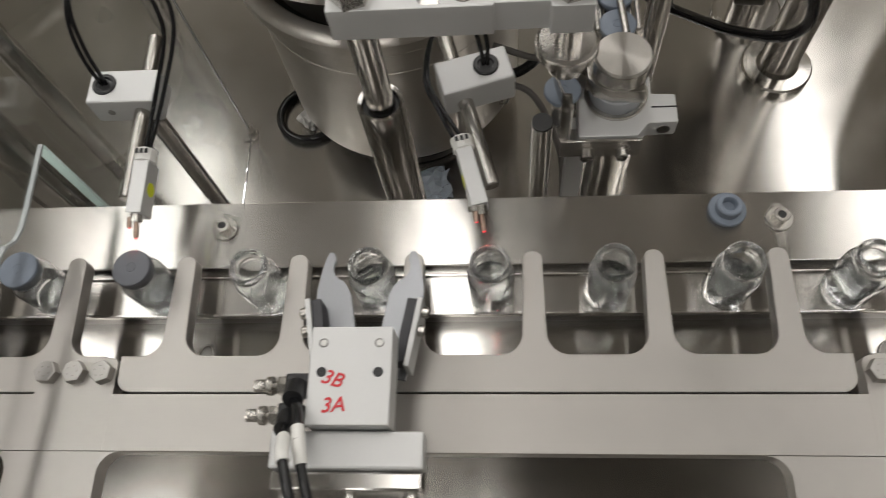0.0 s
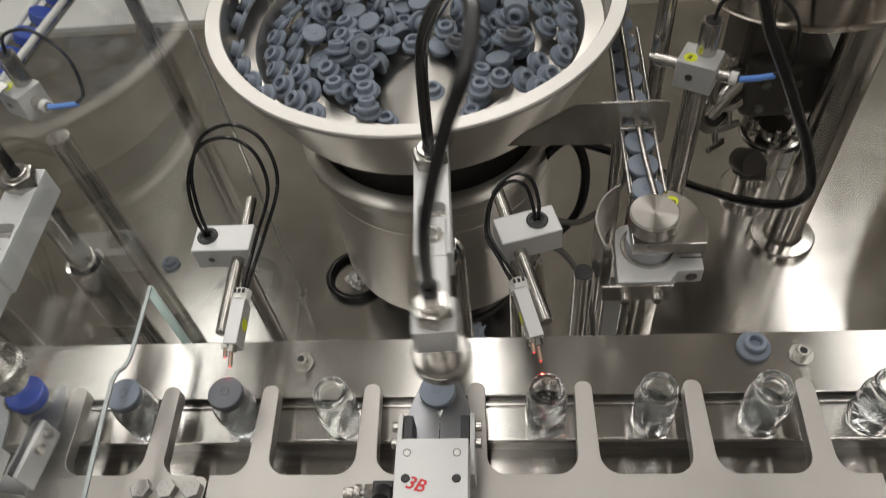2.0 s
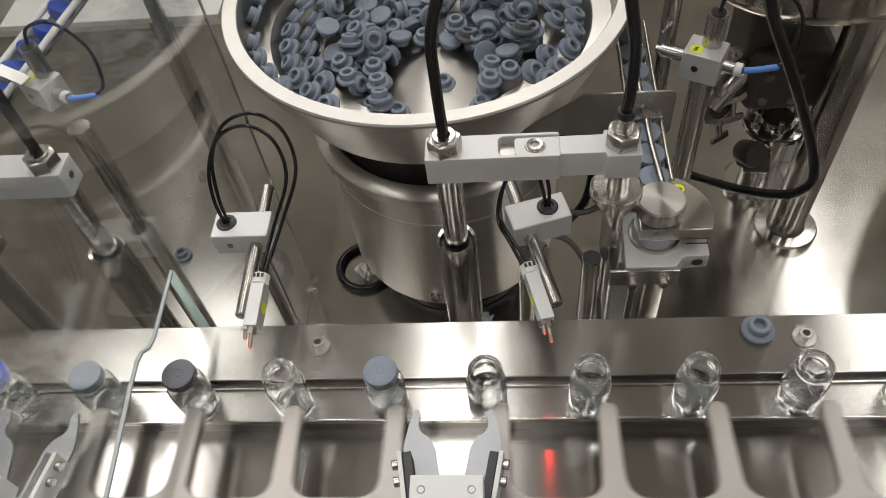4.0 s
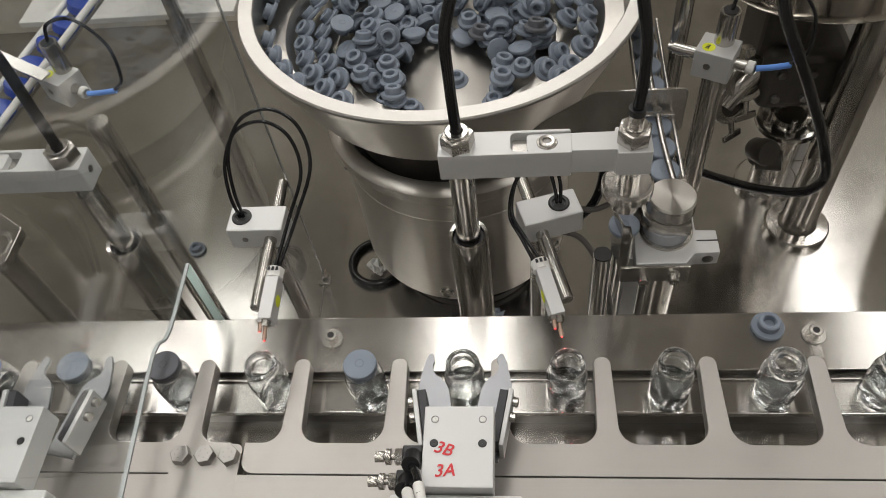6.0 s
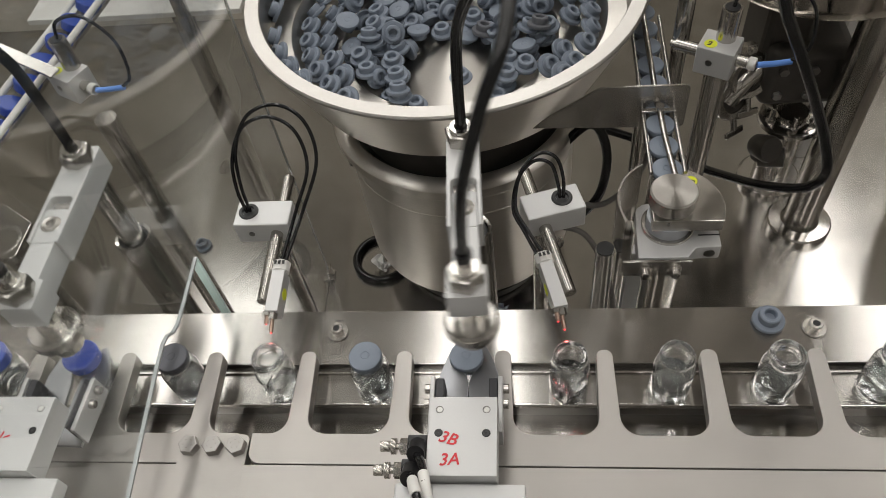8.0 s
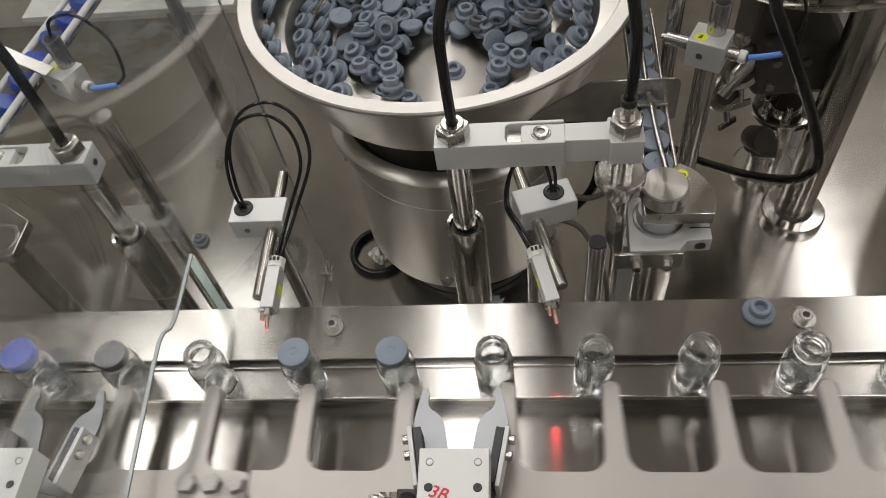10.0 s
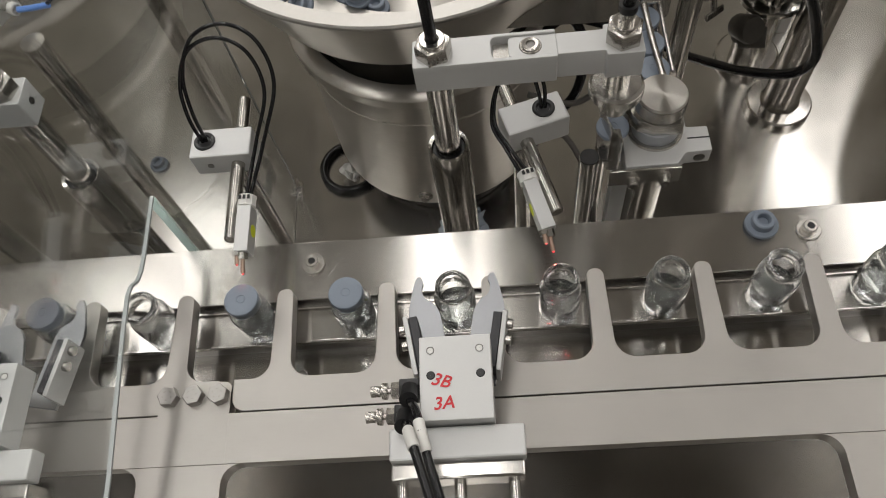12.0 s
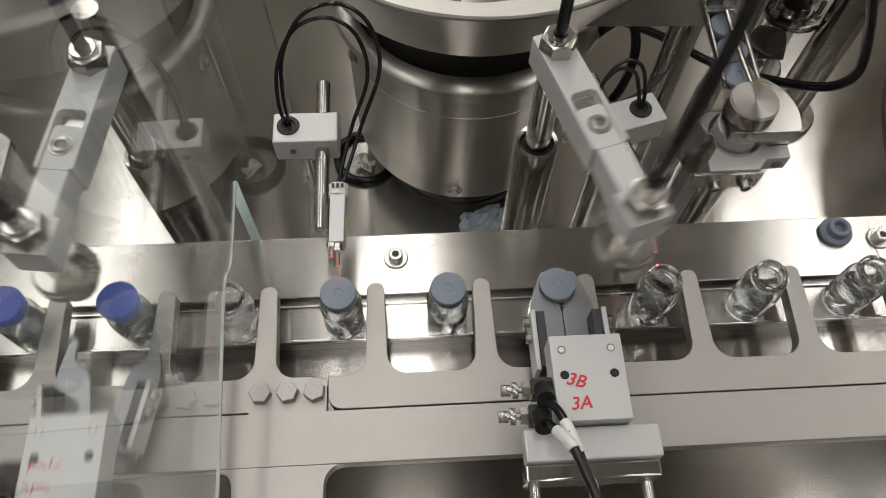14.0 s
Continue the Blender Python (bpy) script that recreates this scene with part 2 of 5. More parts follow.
def ring(x, y, z0, z1, r0, r1, seg=28):
    c = min(0.0004, (r1 - r0) / 4)
    bm = lathe([(r0, z0), (r1, z0), (r1, z1 - c), (r1 - c, z1), (r0 + c, z1), (r0, z1 - c)], seg, True)
    bmesh.ops.translate(bm, verts=bm.verts, vec=(x, y, 0))
    return bm


def knurl(x, y, z0, z1, r, n=44):
    """Toothed ring with slanting teeth."""
    bm = bmesh.new()
    rows = []
    for k, z in enumerate((z0, z0 * 0.5 + z1 * 0.5, z1)):
        rows.append([bm.verts.new((x + (r if i % 2 else r * (0.955 if n < 30 else 0.978)) * math.cos(math.pi * (i + 0.8 * k) / n), y + (r if i % 2 else r * (0.955 if n < 30 else 0.978)) * math.sin(math.pi * (i + 0.8 * k) / n), z)) for i in range(2 * n)])
    for a, b in zip(rows, rows[1:]):
        for i in range(2 * n):
            j = (i + 1) % (2 * n)
            bm.faces.new((a[i], a[j], b[j], b[i]))
    bm.faces.new(rows[0][::-1]), bm.faces.new(rows[-1])
    return bm


def join(*bms):
    out = bmesh.new()
    for b in bms:
        me = bpy.data.meshes.new("tmp")
        b.to_mesh(me)
        b.free()
        out.from_mesh(me)
        bpy.data.meshes.remove(me)
    return out


def moved(bm, m):
    bmesh.ops.transform(bm, verts=bm.verts, matrix=m)
    return bm


def mesh_of(name, bm, mat):
    me = bpy.data.meshes.new(name)
    curved = [f.smooth for f in bm.faces]
    bm.to_mesh(me)
    bm.free()
    me.set_sharp_from_angle(angle=radians(32))
    for p, c in zip(me.polygons, curved):
        p.use_smooth = c
    me.materials.append(mat)
    return me


def part(name, bm, mat, parent=None, label=""):
    ob = new(name, mesh_of(name, bm, mat))
    if parent is not None:
        ob.parent = parent
    return tagged(ob, label)


def thing(name, label, category, group="", at=(0, 0, 0), kind=""):
    ob = new(name)
    ob.location = at
    ob.empty_display_size = 0.01
    return tagged(ob, label, category, group, kind)


def solid(name, bm, mat, label, category="", group="", kind=""):
    return tagged(part(name, bm, mat), label, category, group, kind)


def cap_screw(parent, x, y, z, r=0.0042, h=0.0045, washer=True):
    """Socket cap screw standing on z."""
    s = part("screw", moved(lathe([(0, 0), (r, 0), (r, h - 0.0005), (r - 0.0005, h), (r * 0.52, h), (r * 0.5, h - 0.002), (0, h - 0.002)], 20), Matrix.Translation((x, y, z + (0.001 if washer else 0)))), M_BOLT, parent)
    if washer:
        part("washer", ring(x, y, z, z + 0.001, r * 0.6, r * 1.75), M_BOLT, s)
    part("socket", hexagon(x, y, z + h - 0.0010, z + h + (0.0011 if washer else 0.0001) - 0.0004, r * 0.95, 15, 0.0), M_BLACK, s, "dark hexagon socket")
    return s


PITCH = 0.06

# ---- setting ----
solid("deck", bbox(-1.1, 1.1, 0.05, 0.74, -0.262, -0.25, 0.002), M_DECK, "brushed stainless steel machine deck", kind="structure")
solid("lower_deck", bbox(-1.1, 1.1, -0.75, 0.05, -0.212, -0.20, 0.002), M_DECK, "brushed stainless steel lower deck in front", kind="structure")
solid("deck_step", bbox(-1.1, 1.1, 0.0, 0.052, -0.25, -0.201, 0.0), M_DECK, "vertical steel step between the decks", kind="structure")
solid("back_panel", bbox(-1.3, 1.3, 0.74, 0.76, -0.4, 0.34, 0.0), M_DARKWALL, "dull brownish grey enclosure panel", kind="structure")
# unseen room shell, added for bounce light and reflections in the steel
solid("wall_back", bbox(-2.2, 2.2, 5.0, 5.04, -0.9, 1.98, 0.0), M_WALL, "unseen painted wall, added for reflected light", kind="structure")
solid("wall_left", bbox(-2.24, -2.2, -2.0, 5.04, -0.9, 1.98, 0.0), M_WALL, "unseen painted wall, added for reflected light", kind="structure")
solid("wall_right", bbox(2.2, 2.24, -2.0, 5.04, -0.9, 1.98, 0.0), M_WALL, "unseen painted wall, added for reflected light", kind="structure")
solid("wall_front", bbox(-2.24, 2.24, -2.04, -2.0, -0.9, 1.98, 0.0), M_WALL, "unseen painted wall, added for reflected light", kind="structure")
solid("floor", bbox(-2.24, 2.24, -2.04, 5.04, -0.94, -0.9, 0.0), M_DARKWALL, "unseen dark floor, added for reflected light", kind="structure")
solid("ceiling", bbox(-2.24, 2.24, -2.04, 5.04, 1.98, 2.02, 0.0), M_CEIL, "unseen grey ceiling, added for reflected light", kind="structure")


# ---- conveyor ----
def build_rear_plate():
    t = thing("guide_plate", "brushed stainless steel rear guide plate with slotted screws", "guide plate")
    part("plate", bbox(-0.75, 0.75, 0.014, 0.054, -0.0018, 0.0, 0.0005), M_BRUSHED, t)
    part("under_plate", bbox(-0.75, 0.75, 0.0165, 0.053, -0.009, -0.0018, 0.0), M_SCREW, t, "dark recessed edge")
    part("support", bbox(-0.75, 0.75, 0.030, 0.046, -0.06, -0.005, 0.0), M_BRUSHED, t)
    for x in (-0.089, 0.2115, -0.389, 0.5115):
        cap_screw(t, x, 0.0375, 0.0006)
        part("slot", bbox(x - 0.0027, x + 0.0027, 0.021, 0.047, -0.0002, 0.0003, 0.0), M_POLISH, t, "bright slot")
        part("slot_edge", join(bbox(x - 0.0034, x - 0.0027, 0.0205, 0.047, 0, 0.0005, 0), bbox(x + 0.0027, x + 0.0034, 0.0205, 0.047, 0, 0.0005, 0)), M_BRUSHED, t)


    rng = random.Random(3)
    loop = [(-0.062 + 0.017 * math.cos(a * 0.55) * (1 - 0.02 * a), 0.040 + 0.006 * math.sin(a * 0.55), 0.0) for a in range(11)]
    part("scratch", tube(loop[1:9], 0.00009, 5, 4), M_BOLT, t, "fine curved scratch")
    part("scratch", tube([(-0.068, 0.044, 0), (-0.076, 0.034, 0), (-0.080, 0.028, 0)], 0.00014, 5, 4), M_BOLT, t, "fine scratch")
    for k in range(16):
        x, y, a, n = rng.uniform(-0.05, 0.30), rng.uniform(0.018, 0.050), rng.uniform(-0.9, 0.9), rng.uniform(0.002, 0.008)
        part("scratch", tube([(x, y, 0), (x + n * math.cos(a) * 0.5, y + n * math.sin(a) * 0.55, 0), (x + n * math.cos(a), y + n * math.sin(a), 0)], 0.00010, 4, 2), M_BOLT, t, "fine scratch")


def build_slide():
    t = thing("slide_rail", "narrow stainless steel slide rail under the vials", "rail")
    part("track", bbox(-0.75, 0.75, -0.0125, 0.0165, -0.0085, -0.0062, 0.0004), M_BRUSHED, t)
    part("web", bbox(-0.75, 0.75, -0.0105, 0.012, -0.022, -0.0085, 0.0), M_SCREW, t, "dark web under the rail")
    for y in (-0.0125, 0.0095):
        part("lip", bbox(-0.75, 0.75, y, y + 0.0016, -0.0062, -0.0044, 0.0004), M_POLISH, t, "bright narrow lip")
    u = thing("trough", "shallow stainless steel trough below the feed comb", "trough")
    part("floor_plate", bbox(-0.75, 0.75, -0.070, -0.008, -0.026, -0.022, 0.0), M_DECK, u)
    part("front_wall", bbox(-0.75, 0.75, -0.072, -0.070, -0.045, -0.022, 0.0), M_DECK, u)
    for x in (-0.098, 0.262):
        part("oval_slot", prism(rounded([(x - 0.004, -0.05, 0.004), (x + 0.004, -0.05, 0.004), (x + 0.004, -0.024, 0.004), (x - 0.004, -0.024, 0.004)]), -0.022, -0.0215), M_SCREW, u)
        part("slot_lip", tube([(x - 0.0045, -0.05, -0.021), (x - 0.0045, -0.03, -0.021), (x, -0.0235, -0.021), (x + 0.0045, -0.03, -0.021), (x + 0.0045, -0.05, -0.021)], 0.0006, 6), M_BRUSHED, u)


FINGER0, FTIP, POCKET, SEAM = 0.0205, 0.0145, -0.040, -0.0585


def comb_outline(first, n, x0, x1):
    """Outline of one comb segment with n fingers, the first at the given place."""
    c = [(x0, SEAM, 0.008), (x1, SEAM, 0.008), (x1, POCKET + 0.0, 0.0)]
    w = 0.0048
    for i in reversed(range(n)):
        x = first + PITCH * 1.01 * i
        c += [(x + w + 0.0015, POCKET, 0.011), (x + w, FTIP, 0.0045), (x - w, FTIP, 0.0045), (x - w - 0.0015, POCKET, 0.011)]
    c += [(x0, POCKET, 0.0)]
    return rounded(c, 6)


def build_comb():
    t = thing("feed_comb", "satin stainless steel feed comb with rounded fingers between the vials", "feed comb")
    f = FINGER0 - PITCH * 1.01 * 2
    for s in (-1, 0, 1):
        part("comb_plate", prism(comb_outline(f + s * 0.3636, 6, -0.127 + s * 0.3636, 0.2285 + s * 0.3636), 0.007, 0.016, 0.0005), M_COMB, t)
    # backing bar with rounded windows, built as rails and posts of one plate
    bar = [prism(rounded([(-0.75, -0.0870, 0), (0.75, -0.0870, 0), (0.75, SEAM - 0.0007, 0), (-0.75, SEAM - 0.0007, 0)]), 0.006, 0.0160, 0.0003)]
    part("bar", bar[0], M_COMB, t)
    for cx in (-0.5155, -0.1517, 0.2155 + 0.0, 0.5755):
        hw = 0.0232
        out = [(cx - hw, -0.15, 0), (cx - hw, -0.0972, 0)]
        out += [(cx - hw - 0.01 * (1 - math.cos(a)), -0.0972 + 0.01 * math.sin(a)) for a in (0.26, 0.52, 0.79, 1.05, 1.31, 1.571)]
        out += [(cx + hw + 0.01 * (1 - math.cos(a)), -0.0972 + 0.01 * math.sin(a)) for a in (1.571, 1.31, 1.05, 0.79, 0.52, 0.26)]
        out += [(cx + hw, -0.0972), (cx + hw, -0.15)]
        part("bar_post", prism([p[:2] for p in out], 0.006, 0.0160), M_COMB, t)
    for cx in (-0.5145, -0.1481, 0.2518):
        tab = part("clamp_tab", prism(rounded([(cx - 0.0205, -0.0866, 0), (cx + 0.0205, -0.0866, 0), (cx + 0.0205, POCKET - 0.001, 0.004), (cx - 0.0205, POCKET - 0.001, 0.004)]), 0.007, 0.0161), M_COMB, t)
        for k in (-1, 0, 1):
            x = cx + 0.0143 * k
            b = part("hex_bolt", hexagon(x, -0.049, 0.0161, 0.0216, 0.0102, 12 * k + 10, 0.0006), M_HEAD, tab)
            for q in range(5):
                a = radians(72 * q + 20 * k)
                part("head_mark", moved(bbox(-0.00055, 0.00055, -0.00016, 0.00016, 0.0215, 0.02172, 0), pose(x + 0.0026 * math.cos(a), -0.049 + 0.0026 * math.sin(a), 0, 0, 0, math.degrees(a) + 90)), M_SCREW, b)
    return t


build_rear_plate()
build_slide()
COMB = build_comb()


# ---- vials, stoppers and caps ----
def vial_mesh():
    o = [(0, 0.0), (0.0092, 0.0), (0.0112, 0.0009), (0.0118, 0.0026), (0.0118, 0.0272), (0.0115, 0.0290), (0.0104, 0.0308), (0.0088, 0.0320), (0.0081, 0.0328), (0.0080, 0.0338),
         (0.0084, 0.0348), (0.0096, 0.0355), (0.0100, 0.0364), (0.0100, 0.0406), (0.0097, 0.0414), (0.0088, 0.0419), (0.0076, 0.0418)]
    i = [(0.0070, 0.0413), (0.0067, 0.0402), (0.0067, 0.0345), (0.0070, 0.0330), (0.0084, 0.0314), (0.0100, 0.0302), (0.0109, 0.0286), (0.0111, 0.0268), (0.0111, 0.0040), (0.0098, 0.0026), (0.0060, 0.0022), (0, 0.0034)]
    return mesh_of("vial_glass", lathe(o + i, 40), M_GLASS)


def liquid_mesh(h):
    return mesh_of("liquid", lathe([(0, 0.0030), (0.0060, 0.0018), (0.0099, 0.0022), (0.01125, 0.0040), (0.01125, h + 0.0012), (0.0108, h + 0.0004), (0.0100, h - 0.0003), (0.0080, h - 0.0006), (0, h - 0.0006)], 32), M_LIQUID)


def stopper_bm():
    return lathe([(0, 0.0), (0.0022, 0.0), (0.0024, -0.00025), (0.0027, 0.0), (0.0088, 0.0), (0.0096, -0.0004), (0.0099, -0.0011), (0.0099, -0.0026), (0.0095, -0.0032),
                  (0.0066, -0.0034), (0.0064, -0.0040), (0.0068, -0.0055), (0.0066, -0.0084), (0.0058, -0.0090), (0.0042, -0.0090), (0.0036, -0.0082), (0.0034, -0.0045), (0, -0.0040)], 26)


STOPPER = mesh_of("stopper", stopper_bm(), M_RUBBER)
STOPPER_DARK = STOPPER.copy()
STOPPER_DARK.materials[0] = M_RUBBER_DARK
BLUECAP = mesh_of("flip_cap", lathe([(0, 0.0021), (0.0100, 0.0021), (0.0108, 0.0015), (0.0110, 0.0004), (0.0108, -0.0012), (0.0102, -0.0014), (0.0102, -0.0060), (0.0098, -0.0062), (0, -0.001)], 32), M_BLUE)
VIAL, LIQ_A, LIQ_B = vial_mesh(), liquid_mesh(0.0165), liquid_mesh(0.0150)
BASE = -0.0060
TOP = BASE + 0.0425


def build_vials():
    made = {}
    for i in range(-7, 9):
        t = thing("vial", "clear glass vial" + (", part filled with clear liquid" if i >= 0 else " with a ribbed empty base"), "vial", "vials on the slide rail", (PITCH * i, 0, BASE))
        g = new("glass_body", VIAL)
        g.parent = t
        if i >= 0 or i < -1:
            q = tagged(new("liquid", LIQ_A if i % 2 else LIQ_B), "clear colourless liquid")
            q.parent = t
        made[i] = t
    return made


VIALS = build_vials()
DARKS = (-2,)


def closure(mesh, name, label, at, group=""):
    o = tagged(new(name, mesh), label, name.replace("_", " "), group)
    o.location = at
    return o


STOPS = {i: closure(STOPPER_DARK if i in DARKS else STOPPER, "stopper", ("dark " if i in DARKS else "") + "grey rubber stopper for a vial", (PITCH * i, 0, TOP), "stoppers of the vials") for i in (-7, -6, -5, -4, -3, -2, 0, 1, 2, 3)}
CAPS = {i: closure(BLUECAP, "flip_cap", "round blue plastic flip cap for a vial", (PITCH * i, 0, TOP + 0.001), "blue caps of the vials") for i in (-7, -6, -5, -4, -3, -2)}
stray = closure(STOPPER, "stopper", "grey rubber stopper lying plug up on the guide plate", (0.185, 0.0425, 0.0002), "stray stoppers")
stray.rotation_euler = (math.pi, 0, 0.3)
stray_2 = closure(STOPPER, "stopper", "grey rubber stopper lying plug up on the deck", (-0.342, 0.304, -0.2498), "stray stoppers")
stray_2.rotation_euler = (math.pi, 0, 0.3)


# ---- pick and place arms ----
def build_arm(name, side):
    """Arm in its own space: pivot at the origin, pointing to +x, its top at z 0."""
    t = thing(name, "pale anodised aluminium swing arm with vacuum nozzle and steel shaft", "swing arm", "swing arms")
    rear = rounded([(-0.0115, -0.0095, 0.0012), (0.0640, -0.0095, 0.001), (0.0640, 0.0095, 0.001), (-0.0115, 0.0095, 0.0012)], 3)
    fork = rounded([(-0.0115, -0.0095, 0.0012), (0.0640, -0.0095, 0.001), (0.0640, -0.0072, 0), (0.0300, -0.0072, 0.0032), (0.0300, 0.0072, 0.0032), (0.0640, 0.0072, 0), (0.0640, 0.0095, 0.001), (-0.0115, 0.0095, 0.0012)], 3)
    part("rear_block", join(prism(rear, -0.019, -0.0055), prism(fork, -0.0055, 0.0, 0.0006)), M_ALU, t, "pale arm with a milled slot")
    part("front_block", prism(rounded([(0.0640, -0.0072, 0.0), (0.089, -0.0072, 0.001), (0.089, -0.0105, 0.001), (0.1085, -0.0105, 0.0012), (0.1085, 0.0105, 0.0012), (0.089, 0.0105, 0.001), (0.089, 0.0072, 0.001), (0.0640, 0.0072, 0.0)], 3), -0.019, -0.0012, 0.0005), M_ALU, t)
    part("slide_recess", bbox(0.0308, 0.0400, -0.0066, 0.0066, -0.0056, -0.0050, 0.0002), M_BOLT, t, "bright floor of the milled slot")
    part("slide_tongue", prism(rounded([(0.0390, -0.0069, 0.0022), (0.0642, -0.0069, 0.0), (0.0642, 0.0069, 0.0), (0.0390, 0.0069, 0.0022)], 3), -0.0054, -0.0010, 0.0004), M_ALU, t)
    s = part("clamp_screw", moved(lathe([(0, 0.0006), (0.0022, 0.0006), (0.0025, 0.0016), (0.0042, 0.0018), (0.0047, 0.0014), (0.0049, 0.0), (0, 0.0)], 24), Matrix.Translation((0.0505, 0, -0.0010))), M_BOLT, t, "bright socket screw")
    part("washer", ring(0.0505, 0, -0.0012, -0.0006, 0.003, 0.0060), M_BOLT, s)
    part("socket", hexagon(0.0505, 0, -0.0006, -0.0002, 0.0042, 15, 0.0), M_SCREW, s, "dark hexagon socket")
    for x in (0.0, 0.0985):
        n = part("hose_nut", hexagon(x, 0, -0.0005 if x == 0 else -0.001, 0.0085, 0.0172, 15, 0.0014), M_BOLT, t, "large bright hexagon nut")
        part("collar", ring(x, 0, 0.0085, 0.0108, 0.0035, 0.0068), M_POLISH, n)
        if x:
            part("push_fitting", moved(bcyl((0, 0, 0.0105), (0, 0, 0.0185), 0.0042, 20), Matrix.Translation((x, 0, 0))), M_BOLT, n)
            part("release_ring", moved(bcyl((0, 0, 0.0185), (0, 0, 0.0225), 0.0048, 20), Matrix.Translation((x, 0, 0))), M_BLACK, n)
    part("shaft", bcyl((0, 0, -0.125), (0, 0, -0.019), 0.0078, 28), M_POLISH, t, "polished steel shaft")
    part("nozzle_stem", bcyl((0.0985, 0, -0.036), (0.0985, 0, -0.019), 0.0068, 24), M_POLISH, t)
    k = part("knurled_ring", moved(lathe([(0.004, -0.0455), (0.0125, -0.0455), (0.0150, -0.0435), (0.0150, -0.037), (0.0135, -0.0355), (0.0068, -0.0355)], 60), Matrix.Translation((0.0985, 0, 0))), M_BOLT, t, "knurled steel ring")
    part("knurl", knurl(0.0985, 0, -0.0432, -0.0378, 0.0155, 84), M_BOLT, k)
    part("suction_cup", moved(lathe([(0.003, -0.048), (0.0088, -0.0565), (0.0092, -0.0565), (0.0095, -0.0535), (0.0085, -0.044), (0.004, -0.044)], 28), Matrix.Translation((0.0985, 0, 0))), M_BOLT, t)
    part("side_screw", bcyl((-0.0121, 0, -0.009), (-0.0113, 0, -0.009), 0.0022, 14), M_SCREW, t)
    return t


ARM_TOP, PIVOT, REACH = 0.1135, (0.0005, 0.0985), 0.0985
LPIVOT = (-0.2400, 0.0985)
ARM = build_arm("swing_arm", 1)
LARM = build_arm("swing_arm", -1)


def build_hose(arm, lean):
    """One hose arches over from the pivot nut to the nozzle nut."""
    path = [(0, 0, 0.006), (-0.001, 0.001, 0.045), (0.000, 0.004, 0.078), (0.012, 0.014, 0.108), (0.032, 0.024, 0.126), (0.055, 0.028, 0.132), (0.078, 0.024, 0.125), (0.090, 0.014, 0.105), (0.098, 0.004, 0.070), (0.0995, 0.001, 0.045), (0.0985, 0, 0.021)]
    part("hose", tube([(x, y * lean, z) for x, y, z in path], 0.0032, 14), M_HOSE, arm, "glossy black air hose")


build_hose(ARM, 1.0)
build_hose(LARM, -0.6)


def build_pillar(at):
    t = thing("arm_pillar", "round polished steel bearing pillar on the deck", "pillar", "arm pillars", (at[0], at[1], 0))
    part("sleeve", lathe([(0.0105, 0.030), (0.0125, 0.031), (0.0131, 0.0295), (0.0131, -0.235), (0, -0.235), (0, 0.006), (0.0105, 0.006)], 36), M_POLISH, t)
    part("seal", ring(0, 0, 0.018, 0.027, 0.0079, 0.0104), M_BLACK, t, "black rubber shaft seal")
    part("foot", lathe([(0, -0.25), (0.024, -0.25), (0.024, -0.240), (0.022, -0.237), (0.0131, -0.235)], 36), M_BRUSHED, t)
    return t


build_pillar(PIVOT)
build_pillar(LPIVOT)


# ---- grippers ----
def text_bm(body, size, at, turn):
    """Hand-written marker strokes from the built-in font."""
    c = bpy.data.curves.new("ink", "FONT")
    c.body, c.size, c.extrude, c.offset, c.shear = body, size, 0.00004, 0.00012, 0.25
    c.align_x, c.align_y, c.resolution_u = "CENTER", "CENTER", 3
    o = bpy.data.objects.new("ink", c)
    scene.collection.objects.link(o)
    me = bpy.data.meshes.new_from_object(o.evaluated_get(bpy.context.evaluated_depsgraph_get()))
    bm = bmesh.new()
    bm.from_mesh(me)
    bpy.data.objects.remove(o)
    bpy.data.curves.remove(c)
    bpy.data.meshes.remove(me)
    return moved(bm, pose(*at, 0, 0, turn))


GZ = 0.070


